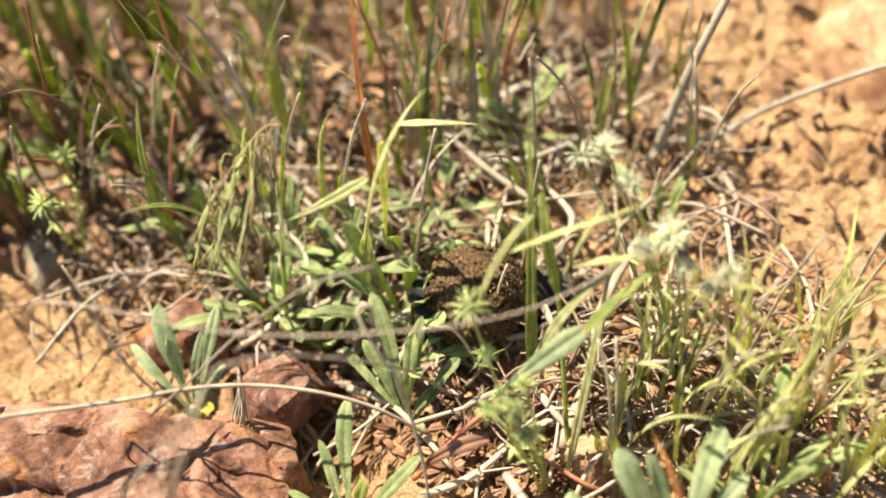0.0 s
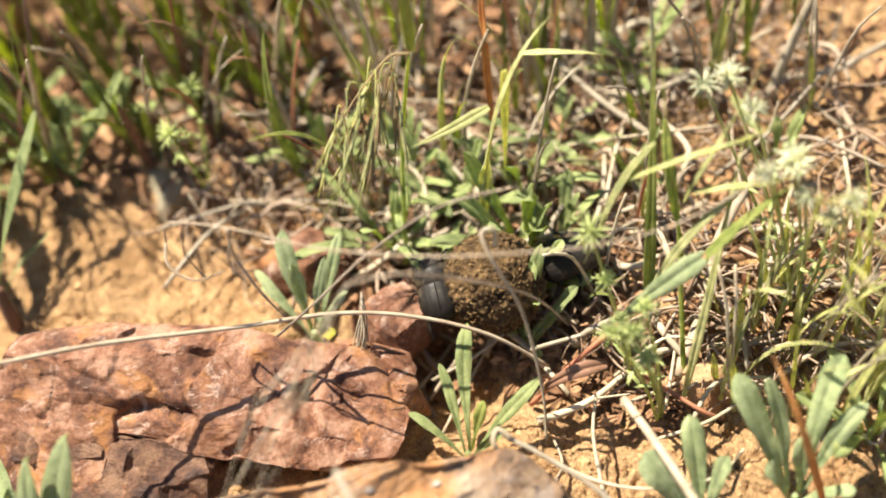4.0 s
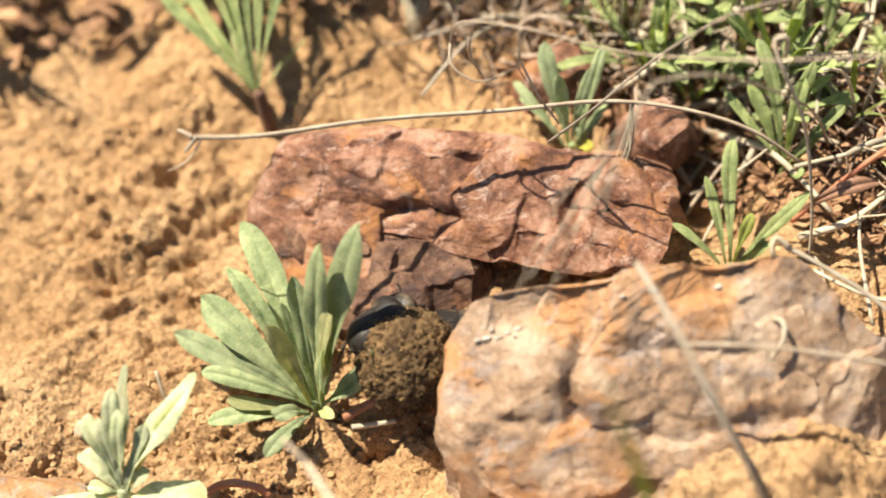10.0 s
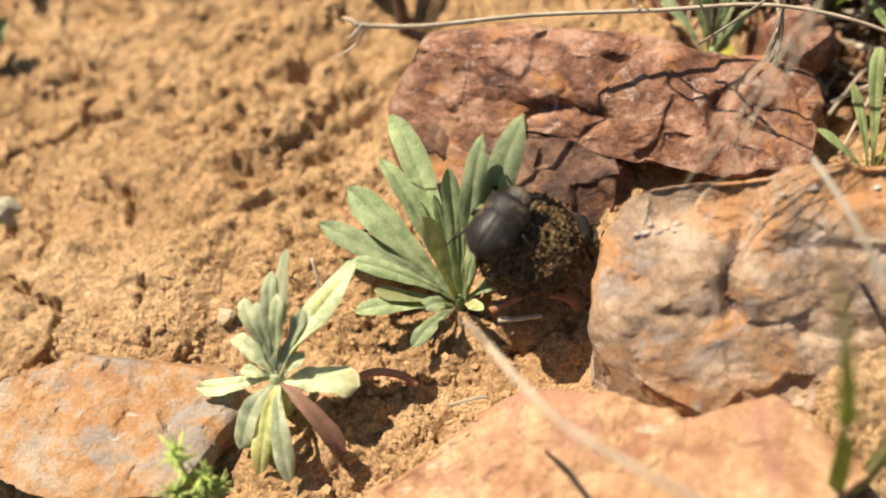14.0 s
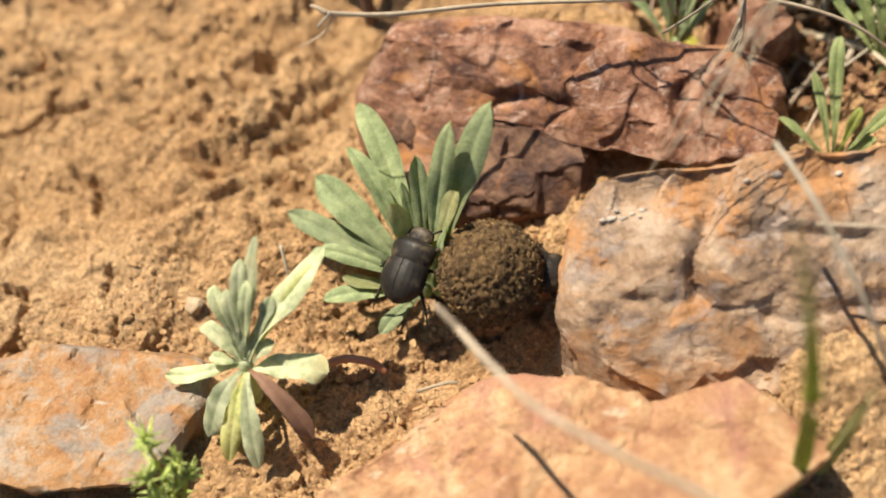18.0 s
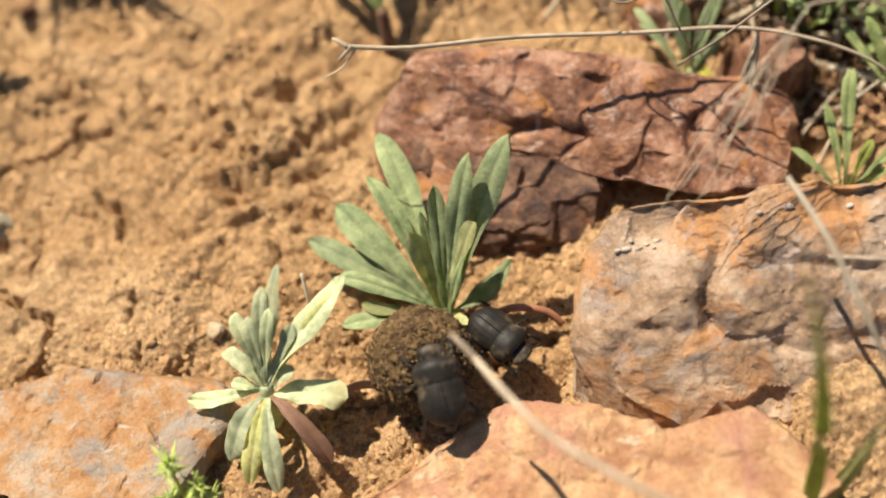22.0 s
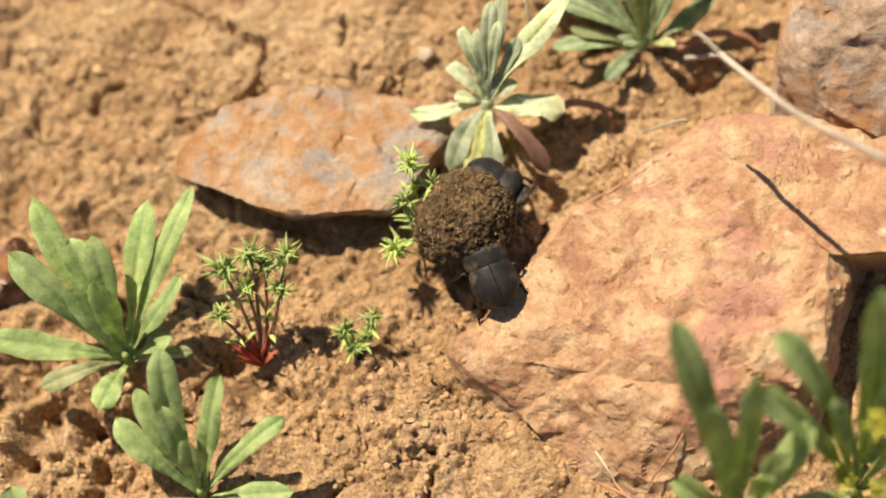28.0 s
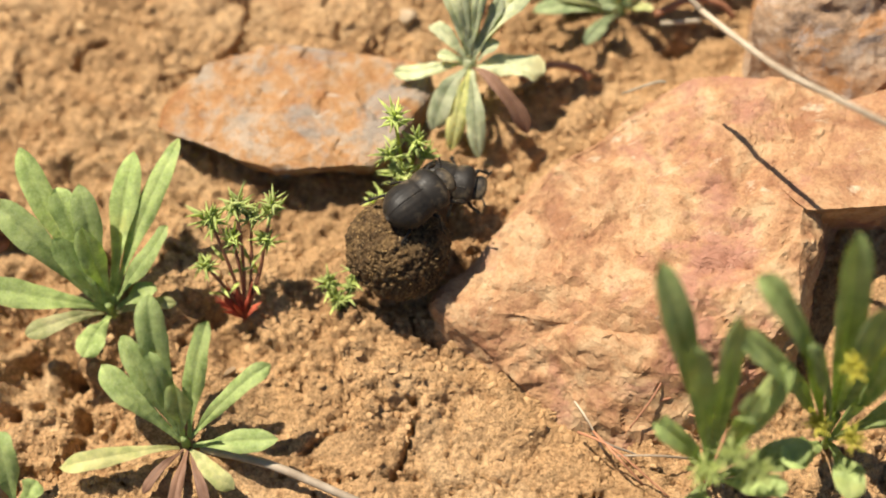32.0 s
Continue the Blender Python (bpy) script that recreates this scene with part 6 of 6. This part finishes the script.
# time, place of the middle in millimetres; for the beetles also the heading in degrees and where the back points
BALL = [
    (0.0, 145.0, 54.7, 12.0),
    (0.5, 143.2, 55.6, 12.0),
    (1.0, 141.8, 54.3, 12.0),
    (1.5, 139.0, 53.4, 12.0),
    (2.0, 135.5, 51.9, 12.0),
    (2.5, 131.4, 50.9, 12.0),
    (4.5, 119.2, 48.6, 12.0),
    (5.0, 118.2, 46.9, 12.0),
    (5.5, 116.0, 43.0, 12.0),
    (6.0, 112.8, 37.5, 12.0),
    (6.5, 94.7, 32.6, 15.0),
    (7.0, 88.6, 29.3, 15.0),
    (7.5, 83.9, 22.5, 15.0),
    (8.0, 74.7, 22.6, 14.0),
    (8.5, 53.7, 19.3, 9.0),
    (9.0, 41.2, 15.4, 9.5),
    (9.5, 35.7, 15.2, 10.0),
    (10.0, 35.2, 14.8, 10.1),
    (10.5, 35.0, 15.9, 10.3),
    (11.0, 35.2, 15.4, 10.4),
    (11.5, 35.0, 16.4, 10.6),
    (12.0, 35.5, 18.2, 10.7),
    (12.5, 31.6, 17.2, 10.9),
    (13.0, 30.6, 18.9, 11.0),
    (13.5, 28.9, 18.4, 12.0),
    (14.0, 29.6, 17.5, 13.0),
    (14.5, 32.1, 19.7, 13.0),
    (16.5, 30.3, 20.0, 13.0),
    (17.0, 28.0, 17.8, 13.0),
    (17.5, 24.3, 11.8, 11.5),
    (18.0, 26.4, 9.7, 11.5),
    (18.5, 22.7, 9.4, 11.5),
    (19.0, 22.2, 10.4, 11.5),
    (19.5, 19.1, 12.5, 11.5),
    (20.0, 19.4, 11.8, 11.5),
    (20.5, 19.4, 10.4, 11.5),
    (21.0, 15.8, 10.7, 11.5),
    (21.5, 10.5, 7.0, 11.5),
    (22.0, 6.4, 2.1, 11.5),
    (22.5, -1.0, -12.0, 11.5),
    (23.0, -3.1, -10.4, 11.5),
    (23.5, -5.3, -10.0, 11.5),
    (24.0, -17.2, -14.9, 11.5),
    (24.5, -24.9, -18.0, 11.5),
    (25.0, -28.4, -17.6, 11.5),
    (25.5, -30.1, -21.9, 11.5),
    (27.5, -34.3, -22.2, 11.5),
    (28.0, -37.0, -21.2, 11.5),
    (28.5, -46.8, -29.2, 11.5),
    (29.0, -49.9, -31.2, 11.5),
    (29.5, -53.7, -34.0, 11.5),
    (30.0, -50.4, -32.0, 11.5),
    (30.5, -48.6, -31.6, 11.5),
    (31.0, -50.2, -32.7, 11.5),
    (31.5, -48.8, -34.3, 11.5),
    (32.0, -50.9, -34.5, 11.5),
]
BIG_BEETLE = [
    (0.0, 158.4, 53.1, 9.0, 350, -0.01, -0.21, 0.98),
    (1.0, 154.7, 50.4, 9.0, 350, -0.02, -0.22, 0.98),
    (1.5, 151.6, 49.2, 8.7, 352.5, 0.02, -0.24, 0.97),
    (2.0, 146.5, 48.7, 9.0, 355, 0.07, -0.26, 0.96),
    (2.5, 142.6, 49.2, 9.0, 0, 0.10, -0.25, 0.96),
    (3.0, 141.8, 49.5, 9.5, 1.25, 0.06, -0.24, 0.96),
    (4.5, 134.8, 50.5, 12.0, 5, -0.06, -0.20, 0.98),
    (5.0, 131.3, 53.1, 12.0, 5, -0.01, -0.19, 0.98),
    (5.5, 129.7, 47.3, 12.0, 5, -0.02, -0.19, 0.98),
    (6.0, 127.0, 46.6, 12.0, 5, -0.05, -0.20, 0.98),
    (6.5, 101.6, 45.2, 13.0, 5, 0.04, -0.10, 0.99),
    (7.0, 102.8, 35.3, 12.0, 5, -0.01, -0.18, 0.98),
    (7.5, 98.0, 24.9, 13.0, 5, 0.01, -0.18, 0.98),
    (8.0, 89.6, 24.9, 13.0, 10, -0.01, -0.18, 0.98),
    (8.5, 50.0, 26.4, 14.0, 30, -0.07, 0.02, 1.00),
    (9.0, 30.4, 21.4, 9.0, 50, -0.12, -0.05, 0.99),
    (9.5, 37.9, 15.1, 23.6, 50, 0.08, -0.09, 0.99),
    (10.0, 32.0, 22.3, 14.0, 30, -0.10, 0.18, 0.98),
    (10.5, 33.1, 19.0, 23.6, 20, -0.04, -0.02, 1.00),
    (11.0, 31.6, 23.4, 15.0, 5, -0.10, 0.13, 0.99),
    (11.5, 27.0, 23.2, 15.0, 40, -0.13, 0.02, 0.99),
    (12.0, 27.3, 22.4, 16.0, 85, -0.19, 0.00, 0.98),
    (12.5, 24.7, 23.1, 16.0, 80, -0.17, 0.05, 0.98),
    (13.0, 20.7, 27.3, 17.0, 95, -0.02, -0.08, 1.00),
    (13.5, 18.1, 24.1, 17.0, 60, -0.07, -0.06, 1.00),
    (14.0, 24.8, 17.4, 26.0, 40, -0.14, -0.09, 0.99),
    (14.5, 25.8, 15.2, 24.5, 30, -0.22, -0.23, 0.95),
    (16.5, 21.6, 14.3, 21.9, 100, -0.23, -0.24, 0.94),
    (17.0, 16.0, 12.0, 14.0, 105, -0.30, -0.13, 0.95),
    (17.5, 9.6, 14.9, 12.0, 74, -0.72, -0.12, 0.68),
    (18.0, 11.0, 15.2, 13.0, 50, -0.30, -0.09, 0.95),
    (18.5, 10.2, 11.7, 13.0, 45, -0.10, -0.07, 0.99),
    (19.0, 9.2, 12.8, 13.0, 40, -0.07, -0.08, 0.99),
    (19.5, 8.3, 9.3, 14.0, 50, -0.20, -0.15, 0.97),
    (20.0, 12.2, 3.9, 20.4, 60, -0.19, -0.29, 0.94),
    (20.5, 12.6, 2.2, 15.0, 75, -0.20, -0.33, 0.92),
    (21.0, 12.9, -1.1, 18.0, 85, -0.07, -0.36, 0.93),
    (21.5, 8.2, -3.3, 20.3, 88, -0.07, -0.40, 0.91),
    (22.0, 8.7, -8.0, 20.6, 92, 0.08, -0.39, 0.92),
    (22.5, -7.1, -15.6, 23.3, 95, -0.16, -0.17, 0.97),
    (23.0, -7.4, -15.1, 23.7, 105, -0.14, -0.23, 0.96),
    (23.5, -17.9, -6.6, 12.0, 80, -0.08, -0.05, 1.00),
    (24.0, -29.2, -9.5, 13.0, 85, -0.06, -0.04, 1.00),
    (24.5, -39.5, -16.5, 14.0, 45, 0.02, -0.07, 1.00),
    (25.0, -32.0, -24.3, 23.1, 65, -0.11, -0.30, 0.95),
    (25.5, -31.8, -30.1, 22.4, 82, -0.06, -0.37, 0.93),
    (27.5, -31.5, -32.3, 15.9, 100, 0.06, -0.34, 0.94),
    (28, -34.8, -33.4, 12.8, 98, 0.02, -0.25, 0.97),
    (28.5, -44.4, -39.4, 13.8, 100, 0.05, -0.34, 0.94),
    (29, -49.1, -42.4, 14.8, 100, 0.01, -0.32, 0.95),
    (29.5, -54.0, -43.7, 21.2, 102, -0.02, -0.38, 0.92),
    (30.0, -50.5, -40.2, 22.7, 103, -0.01, -0.39, 0.92),
    (30.5, -50.4, -39.1, 22.9, 105, -0.08, -0.38, 0.92),
    (31.0, -53.4, -37.6, 24.1, 108, -0.14, -0.27, 0.95),
    (31.5, -47.7, -34.5, 25.4, 80, 0.03, -0.08, 1.00),
    (32.0, -44.8, -30.0, 24.0, 25, 0.07, -0.02, 1.00),
]
SMALL_BEETLE = [
    (0.0, 136.0, 56.2, 12.0, 85, -0.31, -0.19, 0.93),
    (0.5, 130.3, 58.6, 12.0, 85, -0.21, -0.18, 0.96),
    (1.0, 130.3, 59.7, 12.0, 85, -0.11, -0.18, 0.98),
    (1.5, 128.0, 62.0, 13.0, 75, -0.05, -0.20, 0.98),
    (2.0, 129.1, 63.1, 14.0, 60, -0.08, -0.15, 0.99),
    (2.5, 127.7, 65.4, 14.0, 60, -0.04, -0.20, 0.98),
    (3.0, 122.0, 61.7, 14.0, 67.5, -0.06, -0.21, 0.98),
    (3.5, 114.9, 57.7, 14.0, 75, -0.08, -0.22, 0.97),
    (4.0, 109.3, 51.3, 13.7, 82.5, -0.11, -0.23, 0.96),
    (4.5, 107.4, 45.9, 13.0, 90, -0.13, -0.24, 0.96),
    (5.0, 102.4, 42.8, 13.0, 88, -0.01, -0.19, 0.98),
    (5.5, 102.6, 37.5, 13.0, 88, -0.03, -0.19, 0.98),
    (6.0, 99.1, 33.7, 13.0, 88, -0.03, -0.19, 0.98),
    (6.5, 81.1, 27.2, 12.0, 85, 0.00, -0.18, 0.98),
    (7.0, 77.5, 20.5, 12.0, 80, 0.01, -0.17, 0.99),
    (7.5, 74.2, 20.4, 10.0, 60, -0.16, -0.25, 0.96),
    (8.0, 60.0, 23.4, 9.0, 40, 0.03, -0.18, 0.98),
    (8.5, 40.5, 17.2, 9.0, 10, -0.00, -0.16, 0.99),
    (9.0, 36.5, 23.5, 0.1, 0, -0.57, 0.76, 0.33),
    (9.5, 43.5, 19.9, 0.5, 0, 0.26, 0.01, 0.96),
    (10.0, 45.9, 20.8, 5.2, 350, 0.19, -0.01, 0.98),
    (11.0, 45.1, 23.6, 7.3, 345, 0.17, 0.04, 0.99),
    (12.0, 44.6, 25.7, 4.9, 345, 0.32, 0.14, 0.94),
    (13.0, 40.3, 25.5, 5.0, 345, 0.31, 0.09, 0.95),
    (14.0, 38.3, 23.0, 4.7, 345, 0.45, 0.14, 0.88),
    (14.5, 40.3, 24.9, 3.9, 345, 0.50, 0.15, 0.85),
    (16.5, 39.4, 23.6, 4.0, 345, 0.37, 0.00, 0.93),
    (17.0, 36.4, 20.7, 3.1, 340, 0.32, -0.03, 0.95),
    (18.0, 36.3, 8.7, 9.0, 330, 0.27, -0.14, 0.95),
    (18.5, 35.4, 11.6, 8.7, 330, 0.26, -0.08, 0.96),
    (19.0, 32.2, 14.0, 9.0, 330, 0.26, -0.01, 0.97),
    (19.5, 30.3, 15.7, 9.0, 328, 0.18, -0.05, 0.98),
    (20.0, 32.2, 14.3, 10.0, 325, 0.07, -0.08, 0.99),
    (20.5, 31.3, 12.0, 10.0, 325, 0.14, -0.08, 0.99),
    (21.0, 30.0, 13.9, 10.0, 325, -0.01, -0.08, 1.00),
    (21.5, 24.5, 11.3, 9.0, 320, -0.00, -0.08, 1.00),
    (22.0, 23.0, 3.5, 9.0, 305, -0.01, -0.08, 1.00),
    (22.5, 10.8, -5.8, 9.0, 360, 0.07, -0.04, 1.00),
    (23.0, 11.3, -6.1, 9.0, 390, -0.00, -0.07, 1.00),
    (23.5, 6.2, -2.9, 9.0, 340, 0.07, -0.04, 1.00),
    (24.0, -6.5, -7.6, 9.0, 330, 0.10, -0.01, 1.00),
    (24.5, -11.4, -12.1, 9.0, 325, 0.00, -0.07, 1.00),
    (25.0, -16.4, -13.5, 9.0, 325, 0.10, -0.04, 0.99),
    (25.5, -19.0, -16.5, 9.0, 325, 0.13, -0.02, 0.99),
    (26.0, -20.3, -15.0, 8.8, 323.75, 0.13, 0.02, 0.99),
    (26.5, -22.3, -13.7, 8.8, 322.5, 0.14, 0.05, 0.98),
    (27.0, -24.5, -12.6, 8.8, 321.25, 0.14, 0.08, 0.98),
    (27.5, -27.4, -12.4, 9.0, 320, 0.14, 0.12, 0.98),
    (28.0, -28.3, -13.5, 9.0, 320, 0.18, 0.07, 0.98),
    (28.5, -36.3, -23.5, 10.0, 325, 0.15, -0.00, 0.99),
    (29.0, -38.2, -24.4, 11.0, 325, 0.05, -0.04, 1.00),
    (29.5, -40.1, -23.0, 11.0, 325, -0.02, -0.08, 1.00),
    (30.0, -37.5, -23.7, 11.0, 330, -0.02, -0.08, 1.00),
    (30.5, -35.3, -24.1, 11.0, 330, -0.02, -0.08, 1.00),
    (31.0, -37.3, -23.5, 11.0, 330, -0.02, -0.08, 1.00),
    (31.5, -32.0, -24.4, 11.0, 335, -0.02, -0.08, 1.00),
    (32.0, -36.5, -22.7, 11.0, 335, -0.01, -0.08, 1.00),
]


def place_at(rows, t):
    """A row of the table at any time, by straight lines between its rows."""
    for a, b in zip(rows, rows[1:]):
        if t <= b[0]:
            s = (t - a[0]) / (b[0] - a[0])
            return [p + (q - p) * s for p, q in zip(a, b)]
    return list(rows[-1])


def facing(x, y, z, heading, ux, uy, uz):
    """A beetle's pose: its place in millimetres, where its head points and where its back points."""
    up = Vector((ux, uy, uz)).normalized()
    ahead = Vector((math.cos(radians(heading)), math.sin(radians(heading)), 0))
    ahead = (ahead - up * ahead.dot(up)).normalized()
    m = Matrix((ahead, up.cross(ahead), up)).transposed().to_4x4()
    m.translation = Vector((x, y, z)) * MM
    return m


def motions():
    turn, keys, last = Matrix.Identity(3), [], None
    for t, x, y, z in BALL:
        here = Vector((x, y, z))
        if last is not None:
            step = here - last
            step.z = 0
            if step.length > 0.05:
                turn = Matrix.Rotation(min(1.45, step.length / BALL_RADIUS), 3, UP.cross(step).normalized()) @ turn
        last = here
        keys.append((t, Matrix.Translation(here * MM) @ turn.to_4x4()))
    walk(ball, keys)
    foot = long_straw.location.copy()
    # the ball brushes the long straw aside as it rolls past
    walk(long_straw, [(t, Matrix.Translation(foot + Vector((0, dy, 0)) * MM)) for t, dy in ((0, -4.2), (2.5, -4.6), (5, -5.8), (6, -6.2), (6.5, -2.5), (7, 0), (32, 0))])
    for ob, legs, table in ((big_beetle, big_legs, BIG_BEETLE), (small_beetle, small_legs, SMALL_BEETLE)):
        walk(ob, [(t, facing(x, y, z, heading, ux, uy, uz)) for t, x, y, z, heading, ux, uy, uz in table])
        for k, (leg, hip, side) in enumerate(legs):
            beat = []
            for i in range(129):
                t = i * 0.25
                a, b = place_at(table, max(0, t - 0.25)), place_at(table, min(32, t + 0.25))
                pace = min(1.0, math.dist(a[1:3], b[1:3]) / 5.0)
                swing = (6 + 16 * pace) * math.sin(2.6 * i + k * 2.1)
                beat.append((t, Matrix.Translation(hip) @ pose(0, 0, 0, 5 * side * math.sin(1.7 * i + k), 0, swing)))
            walk(leg, beat)


motions()
